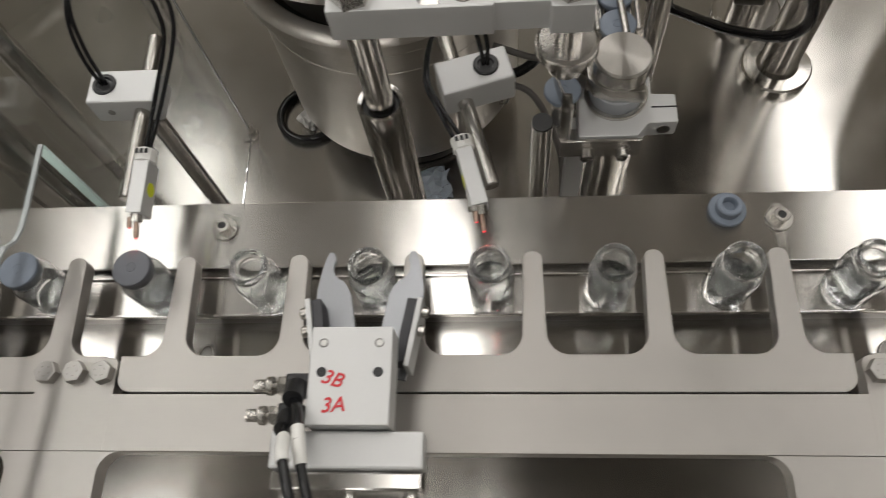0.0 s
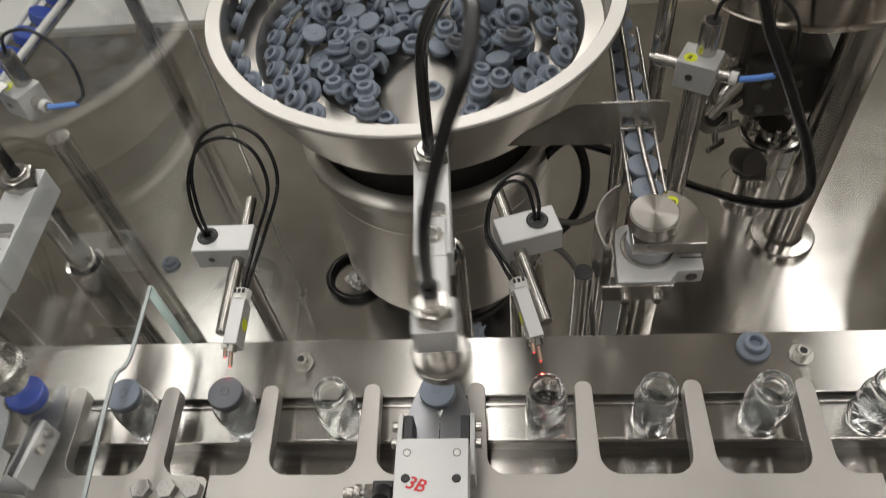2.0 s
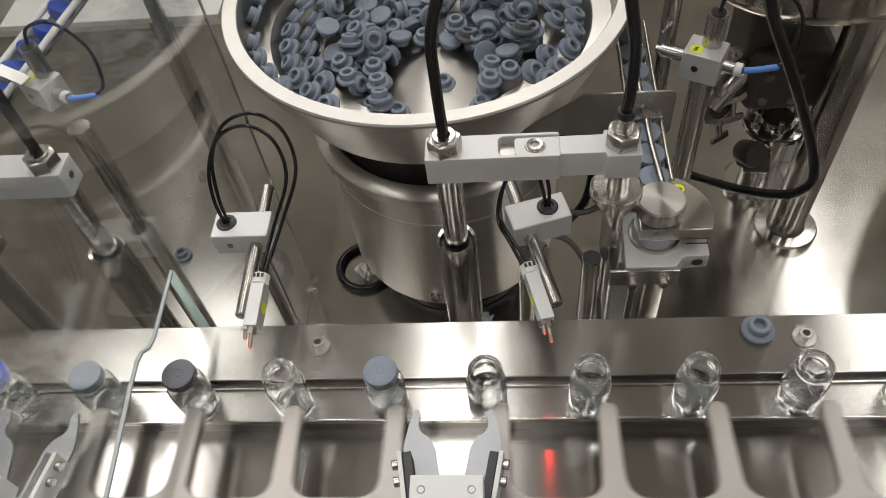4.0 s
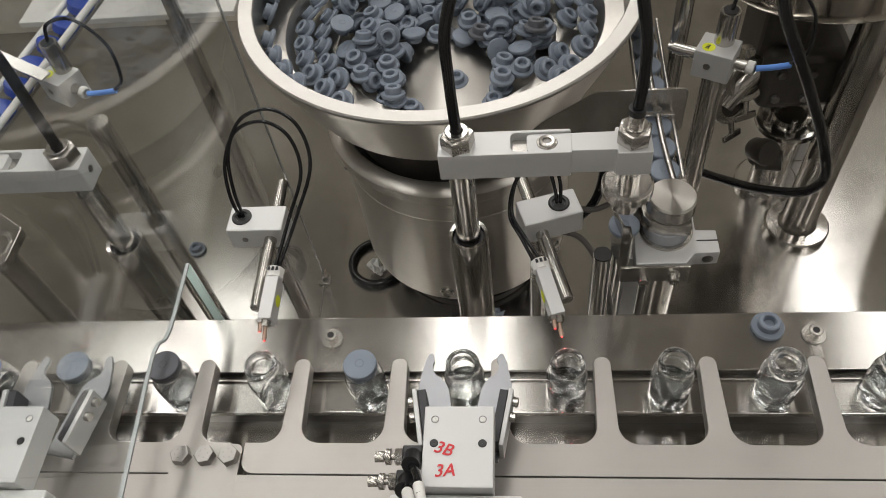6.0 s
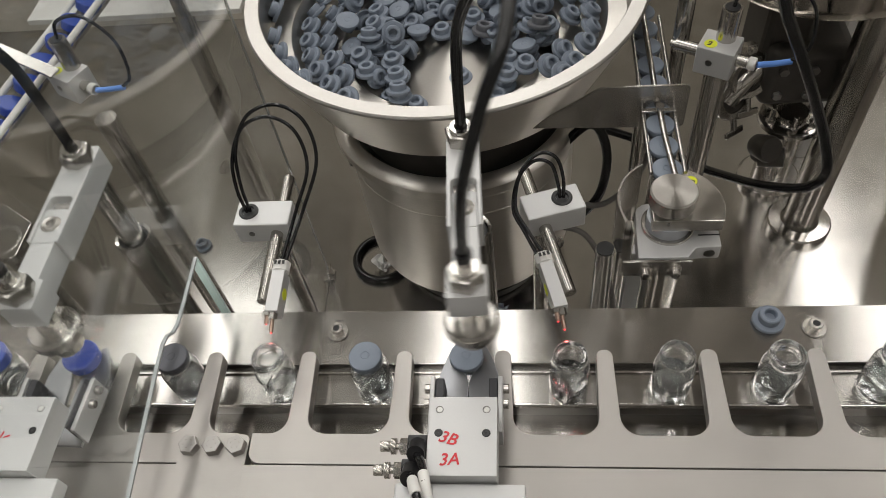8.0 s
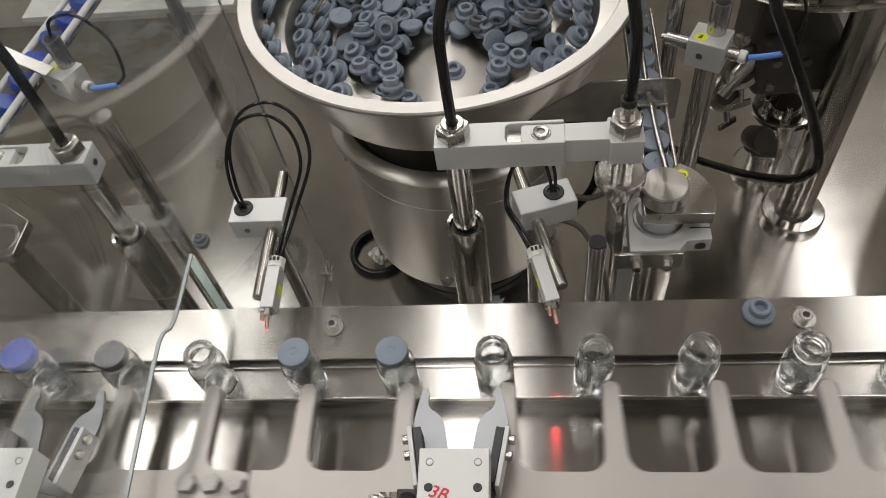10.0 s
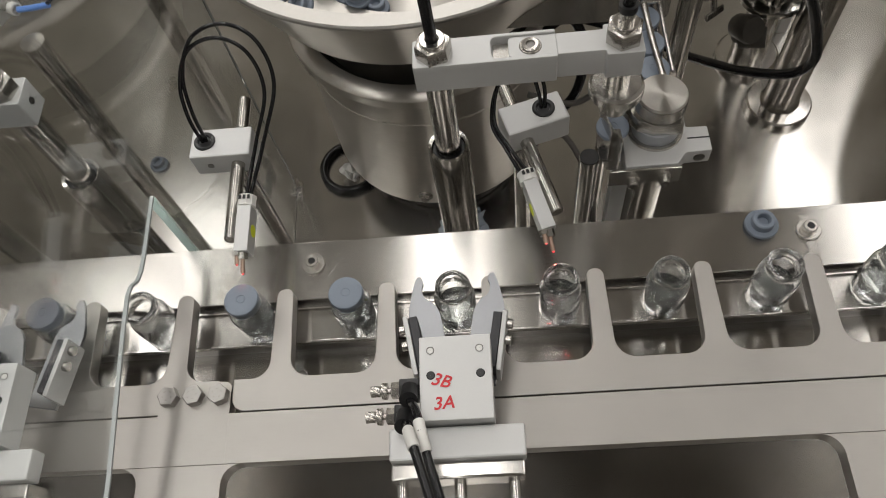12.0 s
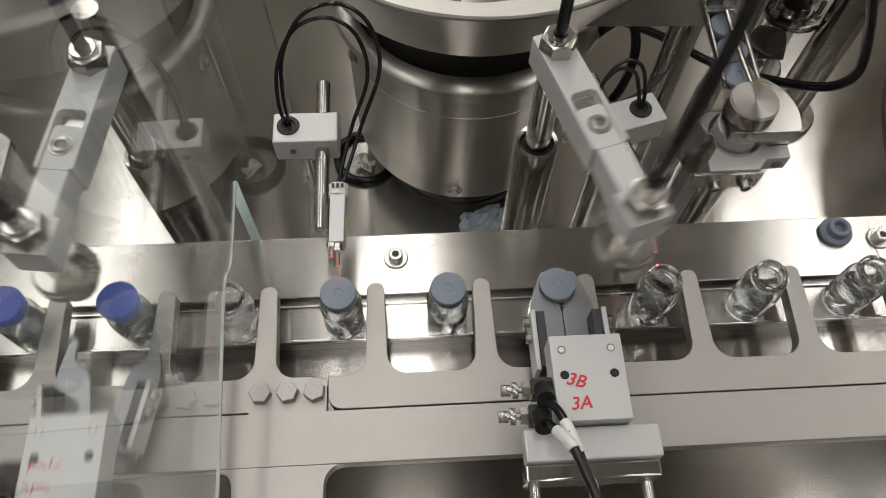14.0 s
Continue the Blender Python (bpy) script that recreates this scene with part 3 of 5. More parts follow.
def build_gripper(x, marks):
    """Gripper at its forward place, jaws separate things that ride on it."""
    t = thing("gripper", "pale aluminium pneumatic gripper block with red marker writing", "gripper", "vial grippers", (x, 0, 0))
    x0, x1, y0, y1 = -0.0148, 0.0200, -0.0845, -0.0428
    part("body", bbox(x0, x1, y0, y1, GZ - 0.017, GZ, 0.0006), M_ALU, t)
    for hx in (x0 + 0.0055, x1 - 0.0055):
        d = part("dowel", ring(hx, -0.0500, GZ - 0.002, GZ + 0.0002, 0.0, 0.0016, 18), M_WHITE, t)
        part("rim", ring(hx, -0.0500, GZ, GZ + 0.0003, 0.0016, 0.0020, 18), M_SCREW, d)
        part("screw_hole", ring(hx, -0.0625, GZ, GZ + 0.0003, 0.0, 0.0022, 20), M_BLACK, t, "dark screw hole")
    for k, (word, wy) in enumerate(marks):
        part("writing", text_bm(word, 0.0086, (-0.0046 + 0.0010 * k, wy, GZ + 0.0003), -16 + 20 * k), M_INK, t, "red marker writing")
    if not marks:
        for q in range(9):
            part("ink_bar", moved(bbox(-0.0018, 0.0018, -0.0004, 0.0004, 0, 0.0003, 0), pose(-0.0105 + 0.0030 * (q % 5), -0.0660 - 0.0095 * (q // 5) + 0.0009 * (q % 2), GZ, 0, 0, 75 - 55 * (q % 3))), M_INK, t, "unreadable red marker strokes")
    f = part("flange_plate", bbox(-0.0305, 0.0335, -0.1005, -0.0852, GZ - 0.019, GZ - 0.0075, 0.0012), M_ALU, t)
    part("cylinder_head", bbox(-0.0305, 0.0325, -0.1085, -0.1007, GZ - 0.030, GZ - 0.012, 0.0012), M_BRUSHED, t, "steel guide head")
    for rx in (-0.026, 0.0015, 0.027):
        part("guide_rod", bcyl((rx, -0.30, GZ - 0.022), (rx, -0.108, GZ - 0.022), 0.0029, 18), M_POLISH, t, "polished guide rod")
    for k, (vy, vx) in enumerate(((-0.0665, -0.0148), (-0.0790, -0.0170))):
        z = GZ - 0.008
        v = part("flow_valve", join(bbox(vx - 0.0105, vx, vy - 0.0045, vy + 0.0045, z - 0.006, z + 0.005, 0.001), bcyl((vx - 0.005, vy - 0.001, z + 0.004), (vx - 0.005, vy - 0.008, z + 0.010), 0.0045, 18)), M_BLACK, t, "black flow control valve")
        part("valve_nut", moved(hexagon(0, 0, 0, 0.004, 0.0072, 0, 0.0003), Matrix.Translation((vx - 0.0105, vy, z)) @ pose(0, 0, 0, 0, -90, 0)), M_BOLT, v)
        part("stem", bcyl((vx - 0.0145, vy, z), (vx - 0.021, vy, z), 0.0016, 12), M_BOLT, v)
        part("lock_wheel", moved(knurl(0, 0, 0, 0.0026, 0.0041, 12), Matrix.Translation((vx - 0.0165, vy, z)) @ pose(0, 0, 0, 0, -90, 0)), M_BOLT, v)
        part("thumb_knob", moved(knurl(0, 0, 0, 0.0046, 0.0028, 9), Matrix.Translation((vx - 0.0200, vy, z)) @ pose(0, 0, 0, 0, -90, 0)), M_BOLT, v)
        hx = vx - 0.005
        run = (((0, -0.007, 0.008), (0.0040, -0.0145, 0.015), (0.0070, -0.026, 0.021), (0.0100, -0.038, 0.023), (0.0165, -0.062, 0.020), (0.027, -0.115, 0.002), (0.032, -0.20, -0.04)),
               ((0, -0.006, 0.008), (0.0018, -0.008, 0.014), (0.005, -0.017, 0.027), (0.0084, -0.026, 0.034), (0.017, -0.055, 0.033), (0.030, -0.11, 0.010), (0.036, -0.19, -0.04)))[k]
        run = [V(hx + p[0], vy + p[1], z + p[2]) for p in run]
        h = part("air_hose", tube(run, 0.0021, 10), M_HOSE, v, "black air hose")
        s = part("sleeve", pipe(spline(run)[11:21], 0.0027, 14), M_WHITE, h, "white marker sleeve with small dark print")
        d = run[3] - run[2]
        for q in range(5):
            part("print_bar", moved(bbox(-0.0003, 0.0003, -0.0009, 0.0009, -0.0001, 0.0002, 0), Matrix.Translation(run[2] + d * (0.12 * q - 0.1) + V(0, -0.0012, 0.0027)) @ d.to_track_quat("X", "Z").to_matrix().to_4x4()), M_SCREW, s)
    return t


def build_jaw(gripper, side):
    """A jaw under its gripper, turning about a pin inside the block."""
    j = thing("jaw", "", "")
    j.parent = gripper
    px, py = 0.0016 + side * 0.0080, -0.052
    j.location = (px, py, 0)
    s = side

    def bar(x0, x1, y0, y1, z0, z1, bev=0.0005):
        u, v = 0.0016 + s * x0 - px, 0.0016 + s * x1 - px
        return bbox(min(u, v), max(u, v), y0 - py, y1 - py, z0, z1, bev)

    part("pad", bar(0.0125, 0.0172, -0.050, -0.0195, 0.0315, 0.0455), M_PAD, j, "dark grey pad")
    c = part("clamp_bar", bar(0.0174, 0.0200, -0.052, -0.0190, 0.0290, 0.0470), M_ALU, j, "pale clamp bar")
    for y in (-0.0335, -0.0245):
        u = 0.0016 + s * 0.0200 - px
        part("jaw_screw", bcyl((u, y - py, 0.0420), (u + s * 0.0034, y - py, 0.0420), 0.0027, 18, None, 0.0004), M_BOLT, c)
    notch = [(0.0076 * math.cos(radians(a)), 0.0076 * math.sin(radians(a))) for a in (-62, -45, -28, -10, 8, 24, 40)]
    pts = [(0.0003, -0.055), (0.0003, -0.0145), (0.0016, -0.0100)] + notch + [(0.0060, 0.0080), (0.0066, 0.0094), (0.0086, 0.0098), (0.0108, 0.0064), (0.0127, 0.0020), (0.0148, -0.0035), (0.0166, -0.0085), (0.0174, -0.0130), (0.0172, -0.055)]
    pts = [(0.0016 + s * x - px, y - py) for x, y in pts]
    part("blade", prism(pts if s > 0 else pts[::-1], 0.0288, 0.0312, 0.0002), M_BLADE, j, "thin bright hooked blade")
    return j


GRIP = build_gripper(0.0, (("3B", -0.0655), ("3A", -0.0765)))
LGRIP = build_gripper(-0.24, ())
JAWS = [(build_jaw(g, s), s) for g in (GRIP, LGRIP) for s in (-1, 1)]


# ---- fibre sensors over the vials ----
def build_sensor(block_at, rod_a, rod_b, head_a, head_b, tip, post, loop, sticker):
    t = thing("fibre_sensor", "fibre optic sensor on a steel rod in an aluminium block", "sensor", "fibre sensors")
    ra, rb, ha, hb, tp = Vector(rod_a), Vector(rod_b), Vector(head_a), Vector(head_b), Vector(tip)
    d = (rb - ra).normalized()
    c = Vector(block_at)
    turn = math.degrees(math.atan2(d.y, d.x)) + 90
    b = part("clamp_block", moved(bbox(-0.0190, 0.0190, -0.0105, 0.0105, -0.0100, 0.0085, 0.0012), pose(*c, 0, 0, turn)), M_ALU, t)
    hole = c + Matrix.Rotation(radians(turn), 3, "Z") @ V(-0.010 if sticker < 0 else 0.0065, 0.001, 0.0085)
    g = part("grommet", moved(lathe([(0, 0.0002), (0.0036, 0.0002), (0.0042, 0.0013), (0.0058, 0.0013), (0.0066, 0.0008), (0.0068, -0.0005), (0, -0.0005)], 28), Matrix.Translation(hole)), M_BLACK, b, "black rubber grommet")
    part("grub_screw", moved(bcyl((0, -0.0110, 0), (0, -0.0102, 0), 0.0020, 14), pose(*c, 0, 0, turn) @ Matrix.Translation((-0.008, 0, -0.001))), M_SCREW, b)
    part("rod", bcyl(ra, rb, 0.0042, 24, None, 0.0006), M_ROD, t, "brushed steel rod")
    q = (hb - ha)
    m = Matrix.Translation(ha) @ q.to_track_quat("Y", "Z").to_matrix().to_4x4()
    h = part("sensor_head", moved(bbox(-0.0042, 0.0042, 0, q.length, -0.0075, 0.0045, 0.0005), m), M_ALU, t)
    part("tag", moved(lathe([(0.0046, 0), (0.0058, 0.0006), (0.0053, 0.0034), (0.0058, 0.0072), (0.0046, 0.0080)], 9), Matrix.Translation(ha - q.normalized() * 0.0075) @ q.to_track_quat("Z", "Y").to_matrix().to_4x4()), M_WHITE, h, "crumpled white cable tag")
    for k in range(3):
        part("tag_print", moved(bbox(-0.0035 + 0.0026 * k, -0.0020 + 0.0026 * k, -0.0058, -0.0034, 0.0055, 0.0062, 0), m), M_BLACK, h)
    sx = -0.0043 if sticker < 0 else 0.0043
    part("sticker", moved(join(*[bcyl((sx, q.length * 0.5, -0.002), (sx * 1.04, q.length * 0.5, -0.002), 0.0038, 18)]), m), M_YELLOW, h, "round yellow sticker")
    w = tp - hb
    p1, p2 = hb + w * 0.28, hb + w * 0.90
    side = q.cross(V(0, 0, 1)).normalized() * 0.0030 + V(0, 0, 0.0014)
    part("tip_side", bcyl(hb + side, hb + side + w * 0.55, 0.0013, 12), M_BRASS, h, "second copper coloured tip")
    part("tip_nut", bcyl(hb + side - w * 0.03, hb + side + w * 0.16, 0.0030, 6), M_BOLT, h)
    part("tip_lens", bcyl(hb + side + w * 0.55, hb + side + w * 0.59, 0.0006, 10), M_GLOW, h, "red glowing lens")
    part("tip_nut", bcyl(hb - w * 0.05, p1, 0.0032, 6), M_BOLT, h)
    part("tip_thread", bcyl(p1, p2, 0.0013, 14), M_BRASS, h, "copper coloured tip")
    part("tip_lens", bcyl(p2, p2 + w * 0.05, 0.0006, 10), M_GLOW, h, "red glowing lens")
    part("post", bcyl((*post, -0.25), (*post, c.z - 0.004), 0.0055, 20), M_ROD, t, "steel post")
    for k in (-1, 1):
        off = V(0.0017 * k, 0.0006 * k, 0.0012 * k)
        part("cable", tube([hole + off * 0.6 + V(0, 0, -0.001)] + [hole + Vector(v) * (0.88 + 0.03 * k) + off for v in loop] + [ha - q.normalized() * 0.003 + off], 0.00115, 8), M_HOSE, t, "thin black fibre cable")
    red_spot(tp + w.normalized() * 0.0004, V(tp.x, 0.0, 0.0285), 0.025)
    return t


build_sensor((-0.1388, 0.1020, 0.0400), (-0.1295, 0.1400, 0.0410), (-0.1300, 0.0390, 0.0355), (-0.1195, 0.0560, 0.0435), (-0.1203, 0.0275, 0.0400), (-0.1203, 0.0150, 0.0358), (-0.139, 0.108),
             [(-0.001, 0.004, 0.024), (0.003, 0.011, 0.052), (0.017, 0.018, 0.076), (0.038, 0.021, 0.082), (0.055, 0.017, 0.070), (0.060, 0.004, 0.046), (0.047, -0.016, 0.018)], -1)
build_sensor((0.0530, 0.0990, 0.0470), (0.0350, 0.1330, 0.0480), (0.0615, 0.0395, 0.0395), (0.0475, 0.0580, 0.0440), (0.0555, 0.0275, 0.0410), (0.0575, 0.0152, 0.0364), (0.046, 0.103),
             [(-0.001, 0.006, 0.012), (-0.006, 0.012, 0.026), (-0.018, 0.012, 0.030), (-0.030, 0.004, 0.020), (-0.034, -0.012, 0.004), (-0.026, -0.030, 0.000)], 1)


# ---- stopper bowl feeder ----
BX, BY, BZ = -0.0235, 0.3018, 0.087


def build_bowl():
    t = thing("bowl_feeder", "round stainless steel vibratory bowl feeder full of grey stoppers", "bowl feeder", "", (BX, BY, 0))
    z = BZ
    # rim, tapering wall and two stepped ledges inside
    bowl = [(0.1440, z - 0.0016), (0.1418, z - 0.0300), (0.1268, z - 0.0318), (0.1258, z - 0.0330), (0.1215, z - 0.0520),
            (0.0895, z - 0.0545), (0.0885, z - 0.0555), (0.0865, z - 0.0700), (0, z - 0.0700), (0, z - 0.0730), (0.1160, z - 0.0730), (0.1215, z - 0.0700), (0.1530, z - 0.0050), (0.1530, z - 0.0016)]
    part("bowl", lathe(bowl, 110, True), M_BOWL, t)
    part("rim", lathe([(0.1438, z - 0.0016), (0.1446, z - 0.0004), (0.1550, z), (0.1561, z - 0.0012), (0.1561, z - 0.0030), (0.1438, z - 0.0030)], 140, True), M_RIM, t, "flat brushed steel rim")
    part("band", lathe([(0.1556, z - 0.0031), (0.1561, z - 0.0031), (0.1240, z - 0.0690), (0.1232, z - 0.0690)], 120, True), M_DRUM, t, "turned steel outer wall")
    part("bowl_floor", lathe([(0.0862, z - 0.0698), (0.0860, z - 0.0680), (0.0300, z - 0.0610), (0.0060, z - 0.0580), (0, z - 0.0576)], 96), M_TURNED, t, "shallow turned steel cone")
    for a in (150, 158, 166):
        c, q = math.cos(radians(a)), math.sin(radians(a))
        part("rivet", bcyl((0.1425 * c, 0.1425 * q, z - 0.016), (0.1395 * c, 0.1395 * q, z - 0.016), 0.0022, 12), M_BOLT, t)
    part("gate_strip", tube([(0.1385 * math.cos(radians(a)), 0.1385 * math.sin(radians(a)), z - 0.012) for a in range(140, 177, 6)], 0.0016, 8), M_BRUSHED, t, "bent steel gate strip")
    # shade under the bowl is put into the neck's dark colour
    part("neck", lathe([(0.0, 0.016), (0.100, 0.016), (0.097, 0.002), (0.092, -0.020), (0.090, -0.045), (0.0, -0.045)], 72), M_CASTING_SHADE, t, "recessed neck, coloured dark for the shade under the bowl")
    part("flange", lathe([(0.0985, -0.054), (0.0985, -0.034), (0.1000, -0.0320), (0.1060, -0.0315), (0.1122, -0.0345), (0.1135, -0.0365), (0.1132, -0.0455), (0.1065, -0.0530), (0.1045, -0.0550)], 96, True), M_DRUM, t, "turned steel flange ring")
    # dark liner added to stand in for shade inside the drum
    part("drum_shade", lathe([(0.0, -0.0545), (0.0980, -0.0545), (0.0983, -0.036), (0.0970, -0.036), (0.0960, -0.052), (0.0, -0.052)], 64), M_CASTING_SHADE, t, "dark liner added for the shade inside the drum")
    part("drum", lathe([(0, -0.0555), (0.1035, -0.0555), (0.1046, -0.0570), (0.1046, -0.0760), (0.1040, -0.0766), (0.1040, -0.0772), (0.1046, -0.0778), (0.1040, -0.196), (0.1032, -0.200), (0.1000, -0.2035), (0, -0.2035)], 96), M_DRUM, t, "turned stainless steel drum")
    part("base_plate", lathe([(0, -0.250), (0.078, -0.250), (0.080, -0.248), (0.080, -0.240), (0, -0.240)], 64), M_CASTING_SHADE, t, "dark round base plate")
    for a in (200, 320, 80, 262):
        c, q = math.cos(radians(a)), math.sin(radians(a))
        part("foot", bcyl((0.070 * c, 0.070 * q, -0.24), (0.070 * c, 0.070 * q, -0.203), 0.012, 20), M_BLACK, t, "black rubber foot")
    for a, zz in ((202, -0.072), (262, -0.186), (330, -0.186)):
        c, q = math.cos(radians(a)), math.sin(radians(a))
        b = part("drum_screw", bcyl((0.103 * c, 0.103 * q, zz), (0.1090 * c, 0.1090 * q, zz), 0.0044, 18, None, 0.0005), M_BOLT, t)
        part("washer", bcyl((0.1030 * c, 0.1030 * q, zz), (0.1052 * c, 0.1052 * q, zz), 0.0070, 20, None, 0.0004), M_BRUSHED, b)
    # outlet wing and side plate
    part("side_plate", prism(rounded([(0.062, 0.004, 0), (0.1725, 0.0, 0.004), (0.1725, 0.039, 0.004), (0.112, 0.039, 0)], 4), 0, 0.0016), M_BRUSHED, t, "bent steel side plate").matrix_local = pose(0, -0.1118, 0.0285, 90, 0, 0)
    part("wiper_rod", bcyl((-0.0700, 0.0290, 0.0600), (-0.0100, 0.0700, 0.0860), 0.0019, 12), M_BRUSHED, t, "thin bright wiper rod")
    return t


def fill_bowl():
    rng = random.Random(7)
    cell, high = 0.0062, {}

    def place(x, y, z, tilt, az, mesh=STOPPER):
        o = tagged(new("stopper", mesh), "loose grey rubber stopper lying in the bowl feeder", "stopper", "stoppers in the bowl")
        o.matrix_world = Matrix.Translation((BX + x, BY + y, z)) @ Matrix.Rotation(az, 4, "Z") @ Matrix.Rotation(tilt, 4, "X") @ Matrix.Scale(0.96, 4)

    # rows on the two spiral ledges
    for r, zz, n, lift, skip in ((0.1345, BZ - 0.0312, 44, 0.0100, (225, 400)), (0.1125, BZ - 0.0525, 36, 0.0100, (232, 318)), (0.0970, BZ - 0.0535, 30, 0.0088, (226, 322))):
        for k in range(n):
            deg = 360 * k / n + rng.uniform(-1.5, 1.5)
            if skip[0] < deg < skip[1] or deg < skip[1] - 360 or rng.random() < 0.04:
                continue
            a = radians(deg)
            lean = 52 if r > 0.12 else 38
            place(r * math.cos(a), r * math.sin(a), zz + lift, radians(180 - lean + rng.uniform(-9, 9)), a - math.pi / 2 + rng.uniform(-0.25, 0.25))
    count = tries = 0
    while count < 260 and tries < 12000:
        tries += 1
        r = 0.082 * math.sqrt(rng.random())
        a = rng.uniform(0, 2 * math.pi)
        x, y = r * math.cos(a), r * math.sin(a)
        # bare steel in the middle of the front part
        if (x - 0.004) ** 2 / 0.042 ** 2 + (y + 0.052) ** 2 / 0.050 ** 2 < 1:
            continue
        if y < -0.03 and x > -0.02 and rng.random() < 0.25:
            continue
        key = [(round((x + dx) / cell), round((y + dy) / cell)) for dx in (-0.0052, 0, 0.0052) for dy in (-0.0052, 0, 0.0052)]
        ground = BZ - 0.0680 + 0.0085 * (1 - r / 0.086)
        z = max([high.get(k, ground) for k in key])
        if z > ground + 0.0075 + 0.34 * max(r - 0.015, 0) * (0.45 if y < -0.02 else 1.0):
            continue
        kind = rng.random()
        az = rng.uniform(0, 6.28)
        if kind < 0.55:
            tilt, dz, h = math.pi + rng.uniform(-0.40, 0.40), 0.0024, 0.0062
        elif kind < 0.78:
            tilt, dz, h = rng.uniform(-0.35, 0.35), 0.0095, 0.0085
        else:
            tilt, dz, h = rng.uniform(1.0, 2.2) * rng.choice((-1, 1)), 0.0095, 0.0100
        place(x, y, z + dz, tilt, az, STOPPER_DARK if rng.random() < 0.03 else STOPPER)
        for k in key:
            high[k] = z + h
        count += 1
    for x, y in ((0.010, -0.043), (0.045, -0.054), (0.040, -0.070), (-0.045, -0.066), (-0.024, -0.074)):
        place(x, y, BZ - 0.0655, math.pi + rng.uniform(-0.15, 0.15), rng.uniform(0, 6))


build_bowl()
fill_bowl()

# ring-shaped cable on the deck and loose cables behind the bowl
solid("cable_ring", tube([(-0.124 + 0.029 * math.cos(a / 12 * 6.283), 0.279 + 0.029 * math.sin(a / 12 * 6.283), -0.2455) for a in range(13)], 0.0042, 10), M_HOSE, "coiled glossy black cable lying on the deck", "cable")
def crumpled(sx, sy, seed, n=9):
    rng = random.Random(seed)
    bm = bmesh.new()
    bmesh.ops.create_grid(bm, x_segments=n, y_segments=n, size=0.5)
    for v in bm.verts:
        edge = 1 - 0.25 * rng.random()
        v.co = (v.co.x * sx * edge, v.co.y * sy * edge, 0.002 + 0.008 * rng.random())
    low = bmesh.ops.extrude_face_region(bm, geom=bm.faces[:])
    bmesh.ops.translate(bm, verts=[v for v in low["geom"] if isinstance(v, bmesh.types.BMVert)], vec=(0, 0, 0.0006))
    bmesh.ops.recalc_face_normals(bm, faces=bm.faces[:])
    return bm


solid("plastic_wrap", moved(crumpled(0.055, 0.042, 4), pose(-0.006, 0.194, -0.2500, 0, 0, 15)), M_PALE, "crumpled pale blue-grey plastic wrap lying on the deck", "wrap")
solid("cable_tag", moved(crumpled(0.016, 0.022, 8, 5), pose(-0.127, 0.270, -0.2480, 25, 10, 60)), M_WHITE, "crumpled white tag beside the coiled cable", "tag")
solid("power_cable", tube([(0.06, 0.25, -0.06), (0.09, 0.245, -0.02), (0.105, 0.24, -0.05), (0.10, 0.235, -0.10), (0.075, 0.23, -0.125), (0.05, 0.25, -0.13)], 0.0040, 10), M_HOSE, "glossy black power cable from the bowl feeder", "cable")
solid("signal_cable", tube([(0.06, 0.23, -0.09), (0.10, 0.225, -0.10), (0.13, 0.23, -0.07), (0.145, 0.25, -0.04)], 0.0026, 8), M_GREYCABLE, "thin grey signal cable", "cable")
solid("signal_cable", tube([(0.06, 0.22, -0.12), (0.09, 0.205, -0.12), (0.112, 0.185, -0.17), (0.118, 0.17, -0.24)], 0.0026, 8), M_GREYCABLE, "thin grey signal cable", "cable")
solid("air_hose", tube([(0.10, 0.31, -0.085), (0.155, 0.31, -0.112), (0.204, 0.300, -0.136), (0.223, 0.270, -0.118), (0.237, 0.240, -0.095), (0.255, 0.215, -0.073), (0.2655, 0.205, -0.058), (0.268, 0.200, -0.036), (0.256, 0.200, 0.001), (0.238, 0.200, 0.041), (0.221, 0.200, 0.076), (0.209, 0.200, 0.099), (0.199, 0.200, 0.121), (0.175, 0.200, 0.19), (0.15, 0.19, 0.30)], 0.0040, 14), M_HOSE, "long glossy black air hose hanging in a bend", "hose")


# ---- stopper track and transfer wheel ----
TRACK = [(0.1290, 0.1325 + 0.0202 * k, 0.0465 + 0.0006 * k) for k in range(11)]


